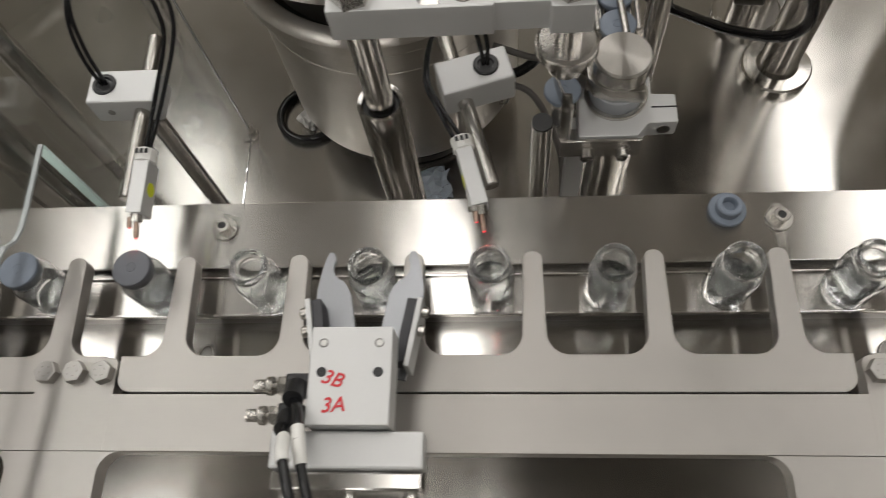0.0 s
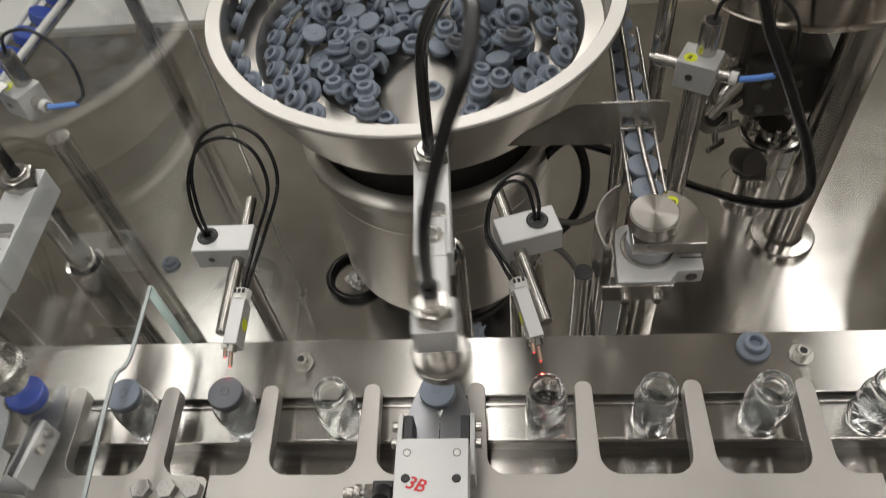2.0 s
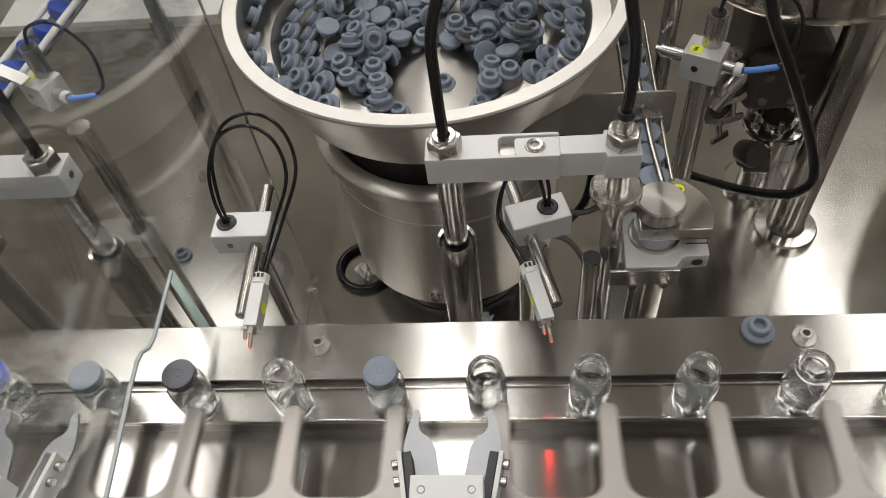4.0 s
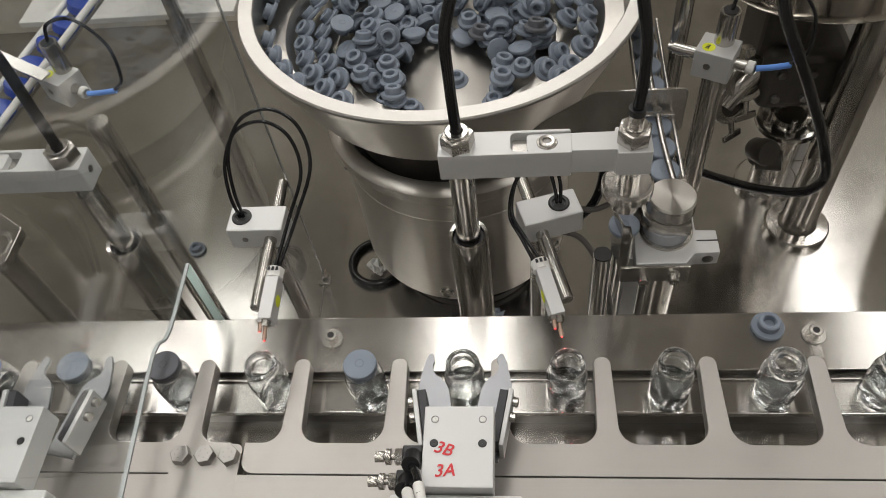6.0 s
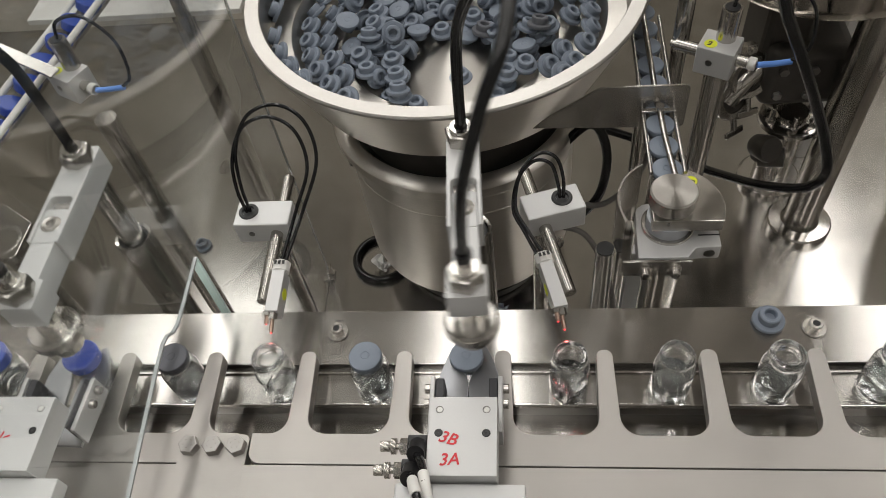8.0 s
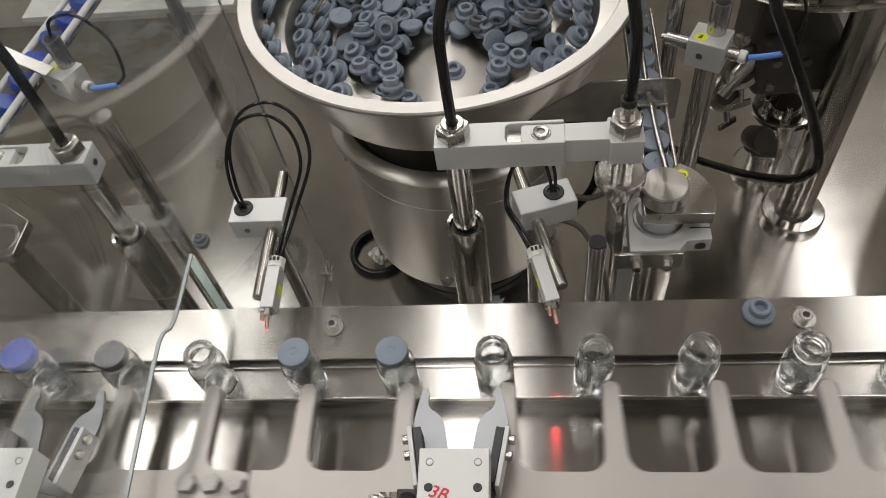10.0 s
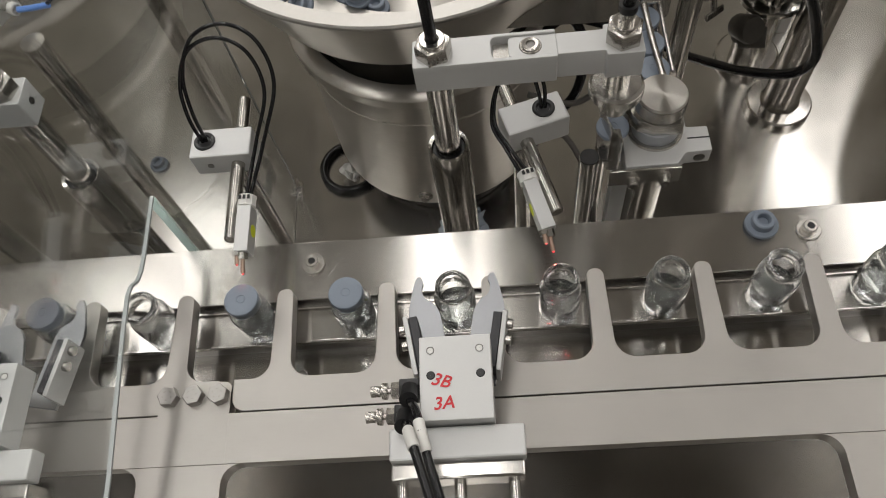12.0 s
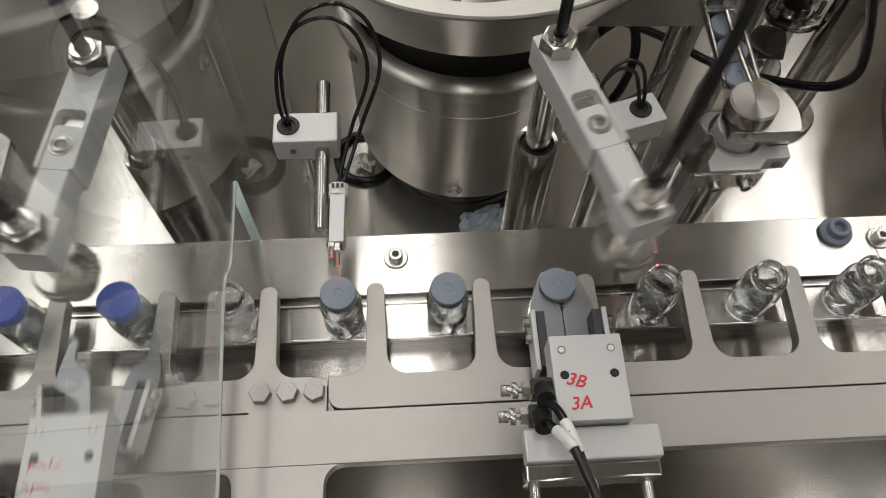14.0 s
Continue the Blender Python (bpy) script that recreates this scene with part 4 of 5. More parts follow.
def build_track():
    t = thing("stopper_track", "steel wire track carrying a row of grey stoppers", "track")
    for sx in (-0.0108, 0.0108):
        part("side_rail", tube([(0.129 + sx, 0.128, 0.0465), (0.129 + sx, 0.18, 0.048), (0.130 + sx, 0.285, 0.052)], 0.0014, 8), M_BRUSHED, t)
        part("lower_rail", tube([(0.129 + sx * 0.75, 0.127, 0.0405), (0.129 + sx * 0.75, 0.18, 0.042), (0.130 + sx * 0.75, 0.285, 0.046)], 0.0016, 8), M_BRUSHED, t)
    part("hold_down_rod", tube([(0.1325, 0.118, 0.0505), (0.1300, 0.15, 0.0515), (0.1290, 0.18, 0.0525)], 0.0021, 12), M_POLISH, t, "polished hold-down rod")
    part("hold_down_rod", tube([(0.1280, 0.186, 0.0535), (0.1280, 0.29, 0.0565)], 0.0021, 12), M_POLISH, t, "polished hold-down rod")
    part("cross_clip", join(bbox(0.117, 0.141, 0.1805, 0.1840, 0.0500, 0.0520, 0.0004), bcyl((0.129, 0.182, 0.050), (0.129, 0.182, 0.056), 0.003, 12)), M_BOLT, t)
    part("bed", bbox(0.124, 0.134, 0.135, 0.29, 0.030, 0.036, 0.0005), M_BRUSHED, t)
    part("stand", bcyl((0.129, 0.235, -0.25), (0.129, 0.235, 0.031), 0.006, 18), M_ROD, t, "steel stand")


build_track()
QUEUE = [closure(STOPPER, "stopper", "grey rubber stopper waiting flat side up in the track", TRACK[k], "stoppers in the track") for k in range(3, 11)]
WX, WY = 0.129, 0.1055


def build_wheel():
    w = thing("transfer_wheel", "half-round steel transfer wheel with a knurled knob", "transfer wheel", "", (WX, WY, 0))
    pts = [(0.0335 * math.cos(radians(a)), 0.0335 * math.sin(radians(a))) for a in range(-24, 76, 6)]
    pts += [(0.0105, 0.0315), (0.0095, 0.0225), (0.004, 0.0170), (-0.003, 0.0165), (-0.0085, 0.013), (-0.0125, 0.004), (-0.0125, -0.0128)]
    part("sector", prism(pts, 0.0305, 0.0405, 0.0004), M_BRUSHED, w, "brushed half-round steel sector")
    st = part("sticker", moved(ring(0.0150, 0.0205, 0.0405, 0.0408, 0, 0.0042, 20), Matrix.Identity(4)), M_YELLOW, w, "round yellow sticker with a letter")
    part("letter", text_bm("F", 0.006, (0.0150, 0.0205, 0.04105), -100), M_BLACK, st)
    part("side_screw", bcyl((-0.002, -0.0130, 0.037), (-0.002, -0.0122, 0.037), 0.0020, 12), M_SCREW, w)
    k = part("knob", lathe([(0, 0.0405), (0.0115, 0.0405), (0.0118, 0.0425), (0.0138, 0.0430), (0.0145, 0.0437), (0.0145, 0.0545), (0.0138, 0.0555), (0, 0.0555)], 72), M_TURNED, w, "knurled steel knob with a turned top")
    part("knurl", knurl(0, 0, 0.0441, 0.0538, 0.0150, 84), M_BOLT, k)
    return w


def build_wheel_stand():
    t = thing("wheel_stand", "aluminium bearing bracket of the transfer wheel on steel posts", "bracket", "", (WX, WY, 0))
    out = rounded([(-0.0215, -0.0265, 0.001), (0.0100, -0.0265, 0.001), (0.0160, -0.0190, 0.003), (0.0320, -0.0185, 0.001), (0.0320, -0.0005, 0.001), (0.0190, 0.0, 0.001), (0.0190, 0.0190, 0.004), (-0.0190, 0.0190, 0.008), (-0.0205, -0.002, 0.003)], 3)
    part("plate", prism(out, 0.0080, 0.0200, 0.0006), M_ALU, t)
    part("clamp_slit", bbox(0.0185, 0.0323, -0.0092, -0.0084, 0.0085, 0.0203, 0), M_BLACK, t)
    part("clamp_screw", bcyl((0.025, -0.0192, 0.0135), (0.025, -0.0182, 0.0135), 0.0036, 16), M_SCREW, t)
    part("bearing", ring(0, 0, 0.0195, 0.0225, 0.0145, 0.0172, 40), M_BOLT, t)
    part("boss", lathe([(0, 0.0195), (0.0142, 0.0195), (0.0142, 0.0305), (0, 0.0305)], 40), M_NYLON, t, "pale grey nylon boss")
    f = part("front_plate", bbox(-0.0310, 0.0125, -0.0290, -0.0272, 0.0035, 0.0190, 0.0004), M_BRUSHED, t, "bent steel front plate")
    for x in (-0.0170, 0.0020):
        part("cap_screw", moved(lathe([(0, 0), (0.0046, 0), (0.0046, 0.001), (0.0034, 0.0014), (0.0034, 0.0062), (0.0029, 0.0067), (0.0018, 0.0067), (0.0017, 0.005), (0, 0.005)], 20), pose(x, -0.0290, 0.0115, 90, 0, 0)), M_BOLT, f)
    arc = [(0.0345 * math.cos(radians(a)), 0.0345 * math.sin(radians(a))) for a in range(118, 201, 6)]
    arc += [(-0.0310, -0.0180), (-0.0275, -0.0185), (-0.0270, -0.0275)]
    inner = [(x + (0.0012 if i < len(arc) - 3 else 0.0012), y - (0.0003 if i < len(arc) - 3 else -0.0012)) for i, (x, y) in enumerate(arc)]
    part("guard", prism(arc + inner[::-1], 0.0060, 0.0470), M_BRUSHED, t, "thin curved steel guard")
    part("post", bcyl((0.0, 0.0, -0.25), (0.0, 0.0, 0.008), 0.0135, 28), M_ROD, t, "steel post")
    part("square_post", bbox(-0.0250, -0.0140, -0.014, -0.006, -0.25, 0.008, 0.0006), M_ALU, t, "square aluminium post")
    s = part("side_post", bcyl((-0.0395, -0.0045, -0.25), (-0.0395, -0.0045, 0.001), 0.0065, 22), M_ROD, t, "steel side post")
    part("black_plug", bcyl((-0.0395, -0.0045, 0.001), (-0.0395, -0.0045, 0.0022), 0.0061, 18), M_BLACK, s)
    part("presence_lens", bcyl((-0.0335, -0.004, 0.031), (-0.0322, -0.004, 0.031), 0.0012, 10), M_GLOW, t, "red glowing sensor lens")
    return t


WHEEL = build_wheel()
build_wheel_stand()


# ---- track sensor with its post ----
def build_track_sensor(c, blue_dir, post, mirror=1):
    t = thing("track_sensor", "cylindrical sensor in an aluminium block with blue cable sleeve", "sensor", "track sensors")
    c = Vector(c)
    turn = -28
    b = part("clamp_block", moved(bbox(-0.013, 0.013, -0.011, 0.011, -0.011, 0.011, 0.0008), pose(*c, 0, 0, turn)), M_ALU, t)
    part("sticker", moved(bcyl((-0.0055, -0.0045, 0.011), (-0.0055, -0.0045, 0.0113), 0.0044, 20), pose(*c, 0, 0, turn)), M_YELLOW, b, "round yellow sticker with a letter")
    part("letter", text_bm("E", 0.0055, c + Matrix.Rotation(radians(turn), 3, "Z") @ V(-0.0055, -0.0045, 0.0116), 160), M_BLACK, b)
    part("grub_screw", moved(bcyl((-0.003, -0.0116, 0), (-0.003, -0.0108, 0), 0.0024, 14), pose(*c, 0, 0, turn)), M_SCREW, b)
    x = Vector((math.cos(radians(turn)), math.sin(radians(turn)), 0))
    part("barrel", bcyl(c - x * 0.013, c - x * 0.030, 0.0048, 20), M_ROD, t)
    part("lens", bcyl(c - x * 0.030, c - x * 0.034, 0.0026, 14), M_BOLT, t)
    part("mount_tube", bcyl(c + V(0.004, 0.004, 0.010), c + V(0.004, 0.004, 0.036), 0.0068, 24), M_ROD, t)
    part("tube_mouth", bcyl(c + V(0.004, 0.004, 0.036), c + V(0.004, 0.004, 0.0366), 0.0050, 20), M_BLACK, t)
    part("gland", bcyl(c + x * 0.013, c + x * 0.021, 0.0045, 14), M_BOLT, t)
    e = c + x * 0.021
    part("tag", moved(lathe([(0.0036, 0), (0.0046, 0.0005), (0.0046, 0.005), (0.0036, 0.0055)], 12), Matrix.Translation(e) @ x.to_track_quat("Z", "Y").to_matrix().to_4x4()), M_WHITE, t, "white cable tag")
    part("blue_sleeve", tube([e + x * 0.006, e + x * 0.018 + V(0, 0.006, 0.0), e + x * 0.032 + V(0, 0.013, 0.001)], 0.0021, 10), M_BLUECABLE, t, "blue cable sleeve")
    part("cable", tube([e + x * 0.030 + V(0, 0.012, 0.001), e + x * 0.042 + V(0, 0.018, 0.012), e + x * 0.040 + V(0, 0.024, 0.038), e + x * 0.018 + V(0, 0.020, 0.056), c + V(0.010, 0.006, 0.050), c + V(0.004, 0.004, 0.034)], 0.0013, 8), M_HOSE, t, "thin black cable")
    part("post", bcyl((*post, -0.25), (*post, c.z - 0.008), 0.0085, 24), M_POLISH, t, "polished steel post")
    return t


build_track_sensor((0.1720, 0.2210, 0.0650), 1, (0.176, 0.228))
build_track_sensor((-0.318, 0.2330, 0.0600), 1, (-0.283, 0.197), 1)
solid("support_post", bcyl((0.152, 0.252, -0.25), (0.152, 0.252, 0.25), 0.0060, 22), M_POLISH, "slim polished steel support post", "post")


# ---- second bowl, its column and clamps ----
def build_second_bowl():
    t = thing("upper_hopper", "large round stainless steel hopper on a polished column", "hopper", "", (0.279, 0.361, 0))
    part("shell", lathe([(0, 0.052), (0.094, 0.052), (0.098, 0.056), (0.100, 0.064), (0.100, 0.28), (0.097, 0.28), (0.096, 0.06), (0, 0.058)], 96), M_SHELL, t, "mirror-bright steel shell")
    col = part("column", bcyl((0.047, -0.045, -0.25), (0.047, -0.045, 0.054), 0.0175, 36), M_POLISH, t, "thick polished steel column")
    part("base_flange", moved(lathe([(0.0175, -0.236), (0.0185, -0.239), (0.031, -0.240), (0.0325, -0.242), (0.0325, -0.25), (0.0175, -0.25)], 48, True), Matrix.Translation((0.047, -0.045, 0))), M_POLISH, col)
    part("weld", moved(lathe([(0.0174, -0.234), (0.0195, -0.2385), (0.0174, -0.2385)], 40, True), Matrix.Translation((0.047, -0.045, 0))), M_BOLT, col)
    return t


def build_vibrator():
    t = thing("clamp_drive", "dark cast drive with bright clamps and handles on a round foot", "drive unit", "", (0.308, 0.384, 0))
    part("foot", lathe([(0, -0.25), (0.033, -0.25), (0.033, -0.243), (0.030, -0.240), (0.018, -0.240), (0.018, -0.20), (0, -0.20)], 40), M_POLISH, t)
    part("body", join(bbox(-0.055, 0.02, -0.05, 0.02, -0.095, -0.03, 0.01, 3), bbox(-0.06, -0.02, -0.035, 0.03, -0.085, 0.04, 0.006)), M_CASTING_SHADE, t, "dark cast housing")
    part("pipe", tube([(0, 0, -0.21), (0, 0, -0.17), (-0.01, 0, -0.13), (-0.03, -0.01, -0.10)], 0.015, 20), M_POLISH, t, "polished pipe")
    cx, cy, cz = -0.012, -0.032, -0.128
    disc = part("stud_flange", moved(lathe([(0, 0), (0.029, 0), (0.031, 0.001), (0.031, 0.005), (0.029, 0.006), (0.016, 0.006), (0.015, 0.012), (0, 0.012)], 48), Matrix.Translation((cx, cy, cz))), M_POLISH, t, "bright round flange with studs")
    for k in range(6):
        x, y = cx + 0.0225 * math.cos(radians(60 * k + 20)), cy + 0.0225 * math.sin(radians(60 * k + 20))
        st = part("stud", bcyl((x, y, cz + 0.006), (x, y, cz + 0.024), 0.0026, 14, None, 0.0005), M_POLISH, disc)
        part("nut", hexagon(x, y, cz + 0.0062, cz + 0.0112, 0.0085, 17 * k, 0.0005), M_BOLT, disc)
    for x, y, z, turn in ((-0.078, -0.046, -0.082, 35), (-0.066, -0.040, -0.062, 20)):
        m = pose(x, y, z, 72, 0, turn)
        c = part("pipe_clamp", moved(lathe([(0.0150, -0.005), (0.0200, -0.006), (0.0225, -0.003), (0.0225, 0.003), (0.0200, 0.006), (0.0150, 0.005)], 40, True), m), M_BOLT, t, "bright hinged pipe clamp")
        part("hinge_lug", moved(join(bbox(-0.005, 0.005, 0.021, 0.031, -0.005, 0.005, 0.0012), bcyl((0, 0.027, -0.008), (0, 0.027, 0.008), 0.0028, 14)), m), M_BOLT, c)
        part("wing_bolt", moved(join(bcyl((0, -0.022, 0), (0, -0.036, 0), 0.0030, 14), bbox(-0.011, 0.011, -0.042, -0.035, -0.0018, 0.0018, 0.0012)), m), M_BOLT, c)
        part("gasket_face", moved(bcyl((0, 0, -0.003), (0, 0, 0.003), 0.0150, 32), m), M_CASTING_SHADE, c)
    part("elbow", tube([(-0.084, -0.046, -0.085), (-0.072, -0.040, -0.070), (-0.055, -0.030, -0.060), (-0.030, -0.02, -0.058)], 0.0125, 20), M_POLISH, t, "polished pipe elbow")
    part("knob", moved(lathe([(0, 0), (0.008, 0), (0.011, 0.004), (0.0135, 0.022), (0.012, 0.026), (0, 0.026)], 28), pose(-0.046, -0.050, -0.142, 62, 0, 25)), M_CASTING_SHADE, t, "dark tapered knob")
    for k in range(4):
        part("cover_bolt", moved(hexagon(0, 0, 0, 0.004, 0.0075, 11 * k, 0.0004), pose(-0.040 + 0.026 * (k % 2), -0.0502, -0.050 - 0.028 * (k // 2), 90, 0, 0)), M_SCREW, t)
    part("handle", join(bcyl((-0.04, -0.055, -0.155), (-0.018, -0.062, -0.15), 0.010, 20), bcyl((-0.04, -0.055, -0.155), (-0.04, -0.055, -0.135), 0.008, 18)), M_CASTING_SHADE, t, "dark lever handle")
    for x, y in ((0.012, 0.012), (0.03, 0.03)):
        part("stay", bcyl((x, y, -0.25), (x, y, 0.02), 0.006, 16), M_POLISH, t)
    return t


build_second_bowl()
build_vibrator()


def build_side_drum():
    t = thing("round_tub", "large round stainless steel tub standing on the deck", "tub", "", (0.755, 0.215, 0))
    part("shell", lathe([(0, -0.25), (0.325, -0.25), (0.330, -0.246), (0.330, -0.108), (0.320, -0.108), (0.318, -0.22), (0, -0.225)], 110), M_DRUM, t)
    part("rim", lathe([(0.318, -0.108), (0.333, -0.108), (0.334, -0.104), (0.332, -0.100), (0.318, -0.100)], 110, True), M_POLISH, t, "rolled bright rim")


build_side_drum()


solid("enamelled_post", bbox(0.3470, 0.3590, 0.4140, 0.4260, -0.25, 0.30, 0.0015), M_WHITE, "slim white enamelled square post behind the column", "post")


def build_shelf():
    t = thing("side_shelf", "pale flat shelf plate on a post behind the bowl", "shelf")
    part("plate", bbox(-0.46, -0.236, 0.402, 0.56, -0.006, 0.0, 0.001), M_WHITE, t)
    part("post", bcyl((-0.34, 0.48, -0.25), (-0.34, 0.48, -0.006), 0.012, 24), M_ROD, t, "steel post")


build_shelf()


# ---- clear divider ----
def build_divider():
    t = thing("divider_panel", "clear acrylic divider panel with a cut-out over the vials", "panel")
    # outline in the plane across the conveyor, as (y, z)
    out = [(0.26, 0.52), (-0.42, 0.52), (-0.42, 0.042), (-0.10, 0.046), (-0.020, 0.055), (-0.003, 0.056), (0.004, 0.054), (0.010, 0.048), (0.018, 0.0455), (0.030, 0.045), (0.068, 0.046), (0.068, -0.249), (0.26, -0.249)]
    bm = prism(out, 0, 0.0042)
    p = part("sheet", moved(bm, Matrix(((0, 0, 1, -0.1800), (1, 0, 0, 0), (0, 1, 0, 0), (0, 0, 0, 1)))), M_ACRYLIC, t)
    p.visible_shadow = False
    # sawn edge of the cut-out, one strip a run
    run = [(-0.42, 0.0415), (-0.10, 0.0455), (-0.020, 0.0545), (-0.003, 0.0555), (0.004, 0.0535), (0.010, 0.0475), (0.018, 0.0450), (0.030, 0.0445), (0.0675, 0.0455)]
    for (ya, za), (yb, zb) in zip(run, run[1:]):
        part("edge_strip", bbox(-0.1803, -0.1755, 0, math.hypot(yb - ya, zb - za), -0.0004, 0.0010, 0), M_EDGE, t, "pale sawn edge").matrix_local = pose(0, ya, za, math.degrees(math.atan2(zb - za, yb - ya)), 0, 0)
    # upright edge takes the paler copy that stands in for piped light
    part("upright_edge", bbox(-0.1810, -0.1752, 0.0660, 0.0679, -0.249, 0.0450, 0), M_EDGE_LIT, t, "sawn edge coloured pale green for light carried by the sheet")
    part("far_edge", bbox(-0.1803, -0.1755, 0.2601, 0.2615, -0.249, 0.52, 0), M_EDGE, t, "grey sawn edge")
    foot = part("corner_bracket", join(bbox(-0.1860, -0.1700, 0.2520, 0.2660, -0.2500, -0.2470, 0.0006), bbox(-0.1755, -0.1735, 0.2520, 0.2660, -0.2470, -0.2360, 0.0004)), M_BRUSHED, t, "small steel corner bracket")
    part("screw", bcyl((-0.1715, 0.259, -0.247), (-0.1715, 0.259, -0.2445), 0.0018, 14), M_BOLT, foot)
    t.matrix_world = pose(-0.178, 0, 0, 0, 0, 1.3) @ pose(0.178, 0, 0)
    return t


build_divider()


# ---- blue cap track and its bowl ----
def build_cap_track():
    t = thing("cap_track", "pair of white rails carrying round blue caps", "track")
    d = Vector((0.26, 0.94, 0.10)).normalized()
    o = V(-0.388, 0.165, 0.045)
    side = V(d.y, -d.x, 0).normalized()
    for s in (-0.0125, 0.0125):
        part("rail", bcyl(o + side * s, o + side * s + d * 0.33, 0.0028, 12), M_WHITE, t)
    part("bed", moved(bbox(-0.011, 0.011, 0, 0.33, -0.010, -0.007, 0.0003), Matrix.Translation(o) @ d.to_track_quat("Y", "Z").to_matrix().to_4x4()), M_BRUSHED, t)
    for k in range(13):
        p = o + d * (0.012 + 0.0238 * k) + V(0, 0, -0.003)
        c = closure(BLUECAP, "flip_cap", "round blue plastic flip cap waiting in the track", p, "blue caps in the track")
        c.rotation_euler = (radians(-14), radians(28), 0)
    part("stand", bcyl((o.x + 0.1, o.y + 0.22, -0.25), (o.x + 0.1, o.y + 0.22, 0.06), 0.007, 18), M_ROD, t)


build_cap_track()


def build_cap_stand():
    t = thing("cap_stand", "small steel transfer stand under the waiting blue caps", "stand", "", (LPIVOT[0] - REACH, LPIVOT[1], 0))
    part("plate", prism(rounded([(-0.020, -0.016, 0.004), (0.016, -0.016, 0.004), (0.016, 0.016, 0.004), (-0.012, 0.034, 0.004), (-0.040, 0.034, 0.004)]), 0.0225, 0.0298, 0.0005), M_BRUSHED, t)
    part("nest", ring(0, 0, 0.0296, 0.0302, 0.0112, 0.0140, 36), M_BOLT, t, "round nest for one cap")
    part("post", bcyl((-0.006, 0.006, -0.25), (-0.006, 0.006, 0.0226), 0.009, 24), M_ROD, t, "steel post")


build_cap_stand()
solid("mount_plate", moved(bbox(-0.06, 0.06, -0.005, 0.005, -0.001, 0.001, 0.0003), pose(-0.375, 0.245, 0.088, 0, 12, -22)), M_BRUSHED, "thin bent steel mounting plate", "plate")


# ---- moving things ----
CLOSE = ((0.30, 0.48), (6.00, 6.12), (12.10, 12.28))
SHIFT = [(0, 0), (3.3, 0), (3.4, -0.15), (3.5, -0.31), (3.6, -0.50), (3.7, -0.66), (3.8, -0.68), (4.2, -0.68), (4.3, -0.79), (4.4, -0.94), (4.5, -1)]
SECOND = [(9.3, 0), (9.4, -0.15), (9.5, -0.31), (9.6, -0.50), (9.7, -0.66), (9.8, -0.68), (10.2, -0.68), (10.3, -0.79), (10.4, -0.94), (10.5, -1)]
VROWS = SHIFT + [(t, s - 1) for t, s in SECOND] + [(14.0, -2)]


def shift(t):
    for (a, u), (b, v) in zip(VROWS, VROWS[1:]):
        if a <= t <= b:
            return u + (v - u) * (t - a) / (b - a)
    return -2


UP, DOWN = 0.0, -0.0200
SWING = [(6.20, 0, UP), (6.36, 0, DOWN), (6.62, 0, DOWN), (6.78, 0, UP), (6.82, -5, UP), (6.9, -30, UP), (7.0, -70, UP), (7.1, -88, UP), (7.15, -90, UP), (7.3, -90, DOWN), (7.74, -90, DOWN),
         (7.94, -90, UP), (8.0, -87, UP), (8.1, -56, UP), (8.2, -20, UP), (8.3, 0, UP)]
OFFS = (-6.0, 0.0, 5.94)


def early(t, o):
    """The first and third swings come in a little sooner."""
    return (-0.05 if o > 5 else -0.03 if o < -5 else 0.0) if t < 7.35 else 0.0


def swing_rows(delay=0.0):
    rows = []
    for o in OFFS:
        rows += [(t + o + (delay or early(t, o)), a, z) for t, a, z in SWING]
    rows = [r for r in rows if 0.02 <= r[0] <= 13.98]
    return [(0.0, 0, UP)] + rows


def swing_at(rows, t):
    for (a, p, z), (b, q, w) in zip(rows, rows[1:]):
        if a <= t <= b:
            k = (t - a) / (b - a)
            return p + (q - p) * k, z + (w - z) * k
    return rows[-1][1], rows[-1][2]


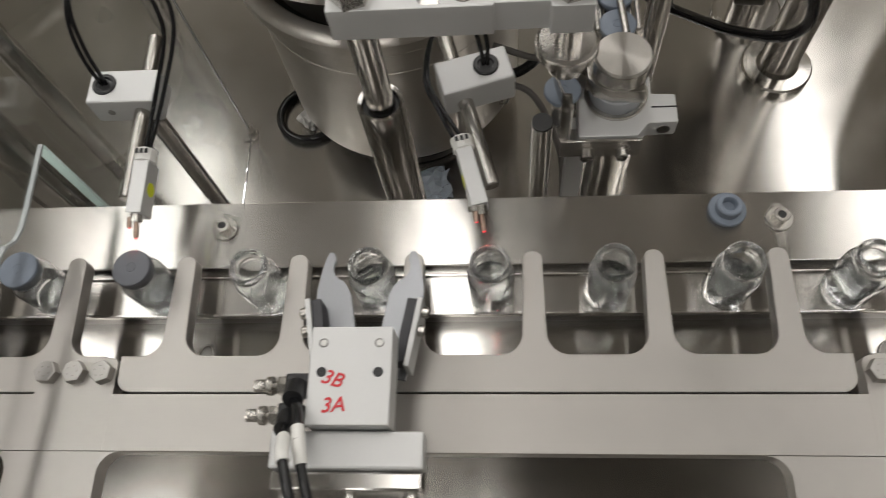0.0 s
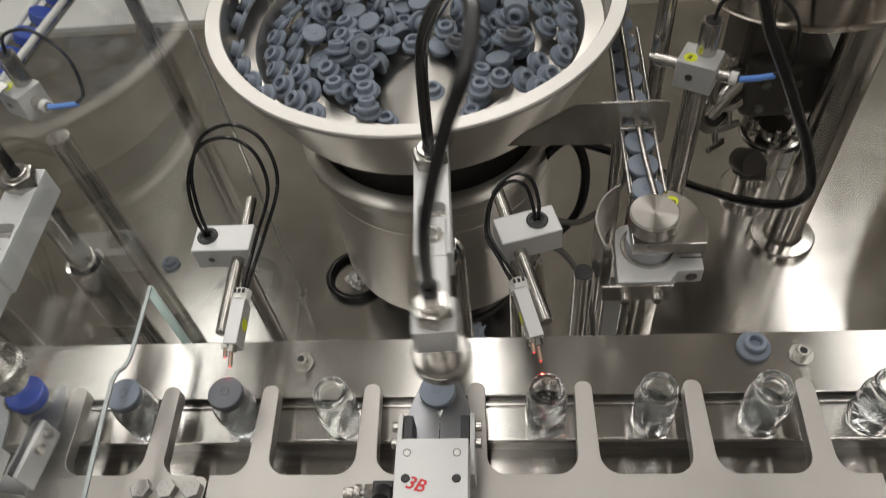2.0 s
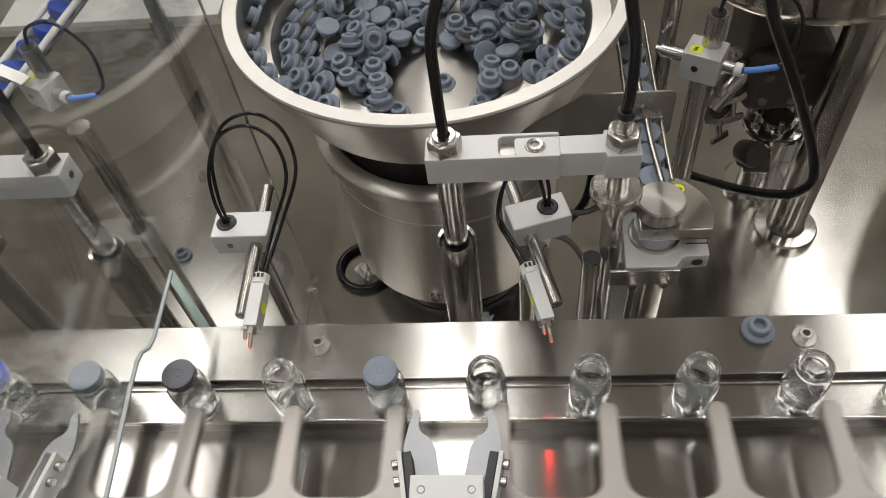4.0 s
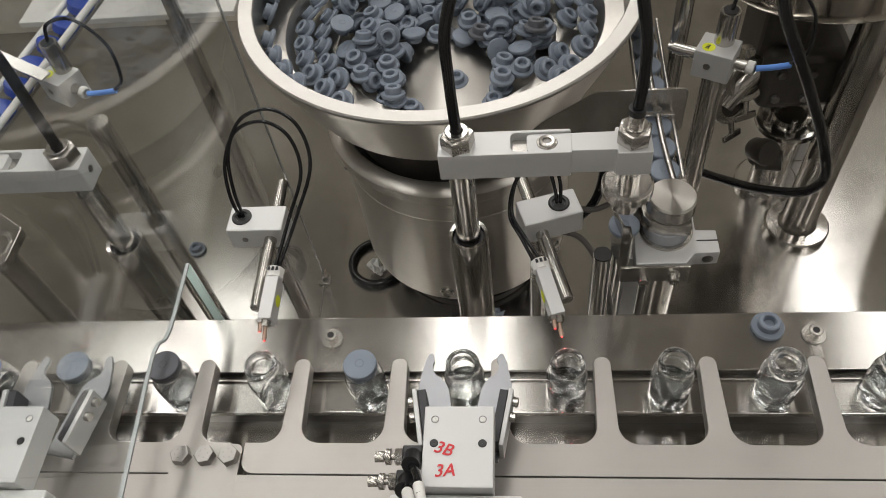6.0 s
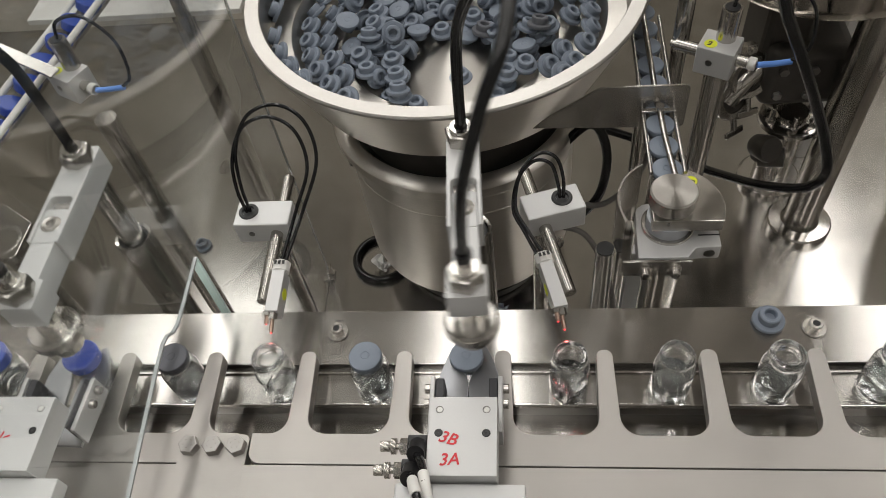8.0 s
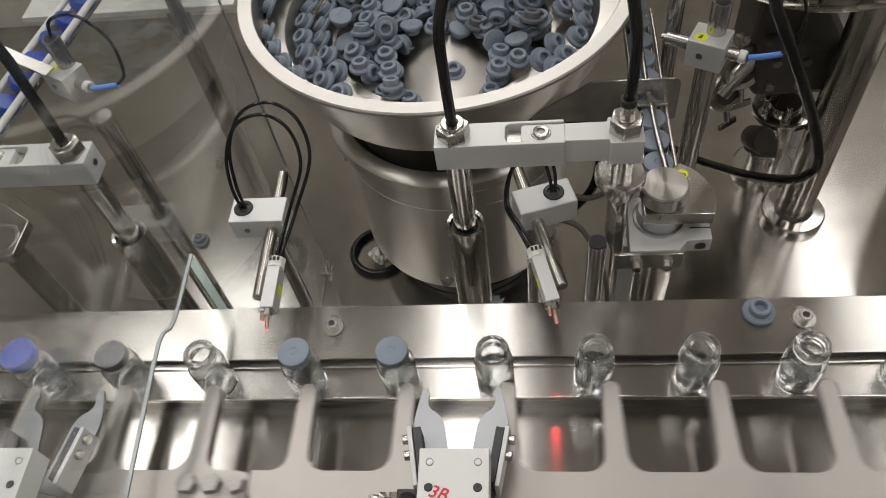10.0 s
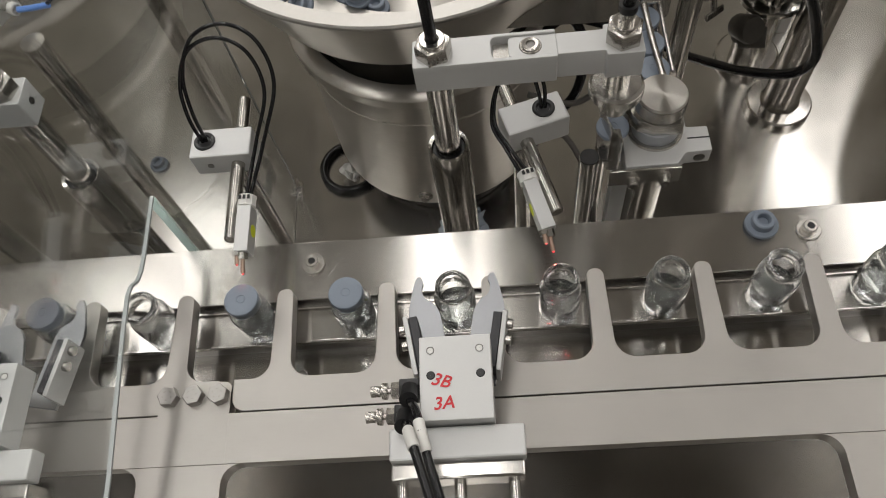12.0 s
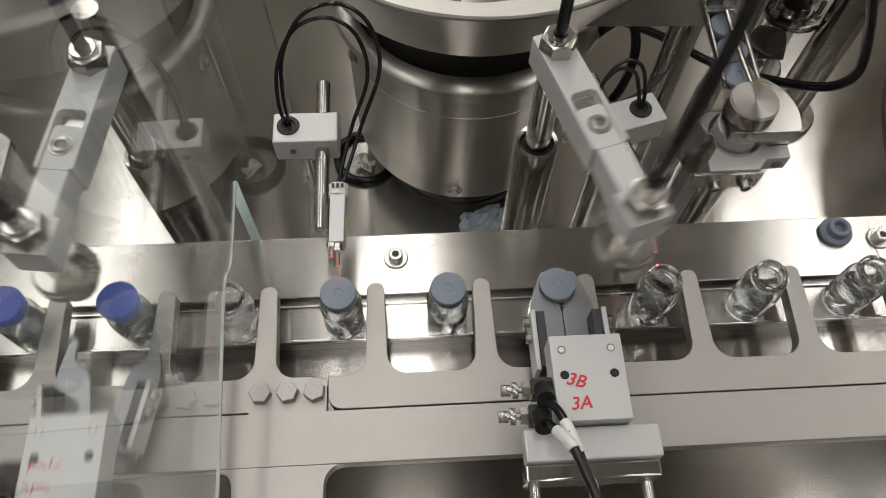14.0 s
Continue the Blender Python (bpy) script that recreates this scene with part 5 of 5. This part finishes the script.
def motions():
    sw, lsw = swing_rows(), swing_rows(0.13)
    sw.append((14.0, -73, UP))
    lsw = [q for q in lsw if q[0] < 13.9] + [(13.95, -89, UP), (14.0, -83, UP)]
    walk(ARM, [(t, pose(*PIVOT, ARM_TOP + z, 0, 0, a)) for t, a, z in sw])
    walk(LARM, [(t, pose(*LPIVOT, ARM_TOP + z, 0, 0, 180 - a)) for t, a, z in lsw])
    # comb: share of a pitch, metres forward
    one = [(3.3, 0, 0), (3.4, -0.15, 0), (3.5, -0.31, 0), (3.6, -0.51, -0.003), (3.7, -0.75, -0.011), (3.8, -0.80, -0.024), (3.95, -0.25, -0.026), (4.1, 0.36, -0.024), (4.2, 0.36, -0.015), (4.3, 0.22, -0.010), (4.4, 0.07, -0.004), (4.5, 0, 0)]
    rows = [(0.0, 0, 0)] + one + [(t + 6.0, x, y) for t, x, y in one] + [(14.0, 0, 0)]
    walk(COMB, [(t, pose(PITCH * x, y, 0)) for t, x, y in rows])
    for i, v in VIALS.items():
        walk(v, [(t, pose(PITCH * (i + s), 0, BASE)) for t, s in VROWS])
    # grippers
    back = -0.031
    g = [(0.0, 0), (2.32, 0), (2.5, -0.011), (2.72, back), (5.45, back), (5.7, 0), (8.32, 0), (8.5, -0.011), (8.72, back), (11.5, back), (11.75, 0), (14.0, 0)]
    walk(GRIP, [(t, pose(0, y, 0)) for t, y in g])
    lg = [(0.0, 0), (2.03, 0), (2.15, -0.026), (2.23, back), (5.45, back), (5.7, 0), (8.05, 0), (8.17, -0.026), (8.25, back), (11.5, back), (11.75, 0), (13.88, 0), (14.0, -0.027)]
    walk(LGRIP, [(t, pose(-0.2430, y, 0)) for t, y in lg])
    for k, (j, s) in enumerate(JAWS):
        base = j.location.copy()
        shut, wide = (0.0, 0.0), (s * 0.0024, -s * 10.0)
        rows = [(0.0, wide), (0.30, wide), (0.46, shut), (2.10, shut), (2.22, wide), (6.0, wide), (6.12, shut), (8.12, shut), (8.24, wide), (12.08, wide), (12.26, shut), (14.0, shut)]
        if k > 1:
            rows = [(0.0, wide), (0.30, wide), (0.46, shut), (1.94, shut), (2.04, wide), (6.0, wide), (6.12, shut), (7.96, shut), (8.06, wide), (12.08, wide), (12.26, shut), (13.64, shut), (13.78, wide), (14.0, wide)]
        walk(j, [(t, pose(base.x + d, base.y, base.z, 0, 0, a)) for t, (d, a) in rows])
    # transfer wheel: back to left and home again
    wh = [(0.0, 88), (1.62, 88), (1.80, 0), (5.72, 0), (5.98, 88), (7.58, 88), (7.76, 0), (11.68, 0), (11.94, 88), (13.50, 88), (13.70, 0), (14.0, 0)]
    walk(WHEEL, [(t, pose(WX, WY, 0, 0, 0, a)) for t, a in wh])

    # stoppers carried by the arm from the wheel to the vials
    pick = V(PIVOT[0] + REACH, PIVOT[1], 0)
    zcup = ARM_TOP - 0.0565
    for n, i in enumerate((0, 1, 2, 3)):
        o = -6.0 + 6.0 * n if n < 2 else 5.94 + 6.0 * (n - 2)
        st = STOPS[i]
        place_at = lambda t: V(PITCH * (i + shift(t)), 0, TOP)
        rows = []
        if n:
            p = Vector(TRACK[n - 1])
            rows.append((0.0, p))
            for k in range(n):
                tk = (5.90, 11.86, 17.8)[k]
                if n - 1 - k > 0 and tk < 14:
                    rows += [(tk, Vector(TRACK[n - 1 - k])), (tk + 0.12, Vector(TRACK[n - 2 - k]))]
            t0 = 5.72 + 6.0 * (n - 1) if n == 1 else 11.68
            if n < 3:
                rows.append((t0, Vector(TRACK[0])))
                for f, k in ((0.35, 36), (0.7, 72), (1.0, 104)):
                    rows.append((t0 + 0.26 * f, V(WX + 0.029 * math.cos(radians(90 + k)), WY + 0.029 * math.sin(radians(90 + k)), zcup + DOWN)))
        else:
            rows.append((0.0, V(pick.x, pick.y, zcup + DOWN)))
        if n < 3:
            for t, a, z in SWING:
                inside = 6.62 <= t <= 7.74
                t += o + early(t, o)
                if inside and 0 < t < 14:
                    ang = radians(a)
                    rows.append((t, V(PIVOT[0] + REACH * math.cos(ang), PIVOT[1] + REACH * math.sin(ang), zcup + z)))
            rows.append((7.80 + o, place_at(7.8 + o)))
            rows += [(t, place_at(t)) for t, s in VROWS if t > 7.9 + o]
        if rows[-1][0] < 14:
            rows.append((14.0, rows[-1][1]))
        walk(st, [(t, Matrix.Translation(p)) for t, p in rows])
    for k, q in enumerate(QUEUE):
        a, b, c = (Matrix.Translation(TRACK[k + 3 - n]) for n in range(3))
        walk(q, [(0.0, a), (5.90, a), (6.02, b), (11.86, b), (11.98, c), (14.0, c)])
    for i in (-7, -6, -5, -4, -3, -2):
        walk(STOPS[i], [(t, pose(PITCH * (i + s), 0, TOP)) for t, s in VROWS])
    # blue caps brought by the other arm
    for i in (-7, -6, -5):
        walk(CAPS[i], [(t, pose(PITCH * (i + s), 0, TOP + 0.001)) for t, s in VROWS])
    for n, i in enumerate((-4, -3, -2)):
        o = OFFS[n] + 0.13
        spot = V(LPIVOT[0] - REACH, LPIVOT[1], zcup + DOWN)
        rows = [(0.0, spot)]
        if n:
            come = 6.62 + o - 0.9
            rows = [(0.0, V(-0.388, 0.160, 0.0420)), (come, V(-0.388, 0.160, 0.0420)), (come + 0.2, V(-0.365, 0.125, 0.0390)), (come + 0.35, spot)]
        for t, a, z in SWING:
            t += o
            if 6.62 + o <= t <= 7.74 + o and 0 < t < 14:
                ang = radians(180 - a)
                rows.append((t, V(LPIVOT[0] + REACH * math.cos(ang), LPIVOT[1] + REACH * math.sin(ang), zcup + z)))
        drop = 7.82 + o
        rows.append((drop, V(PITCH * (i + shift(drop)), 0, TOP + 0.001)))
        rows += [(t, V(PITCH * (i + s), 0, TOP + 0.001)) for t, s in VROWS if t > drop + 0.1]
        if rows[-1][0] < 14:
            rows.append((14.0, rows[-1][1]))
        walk(CAPS[i], [(t, Matrix.Translation(p)) for t, p in rows])


motions()
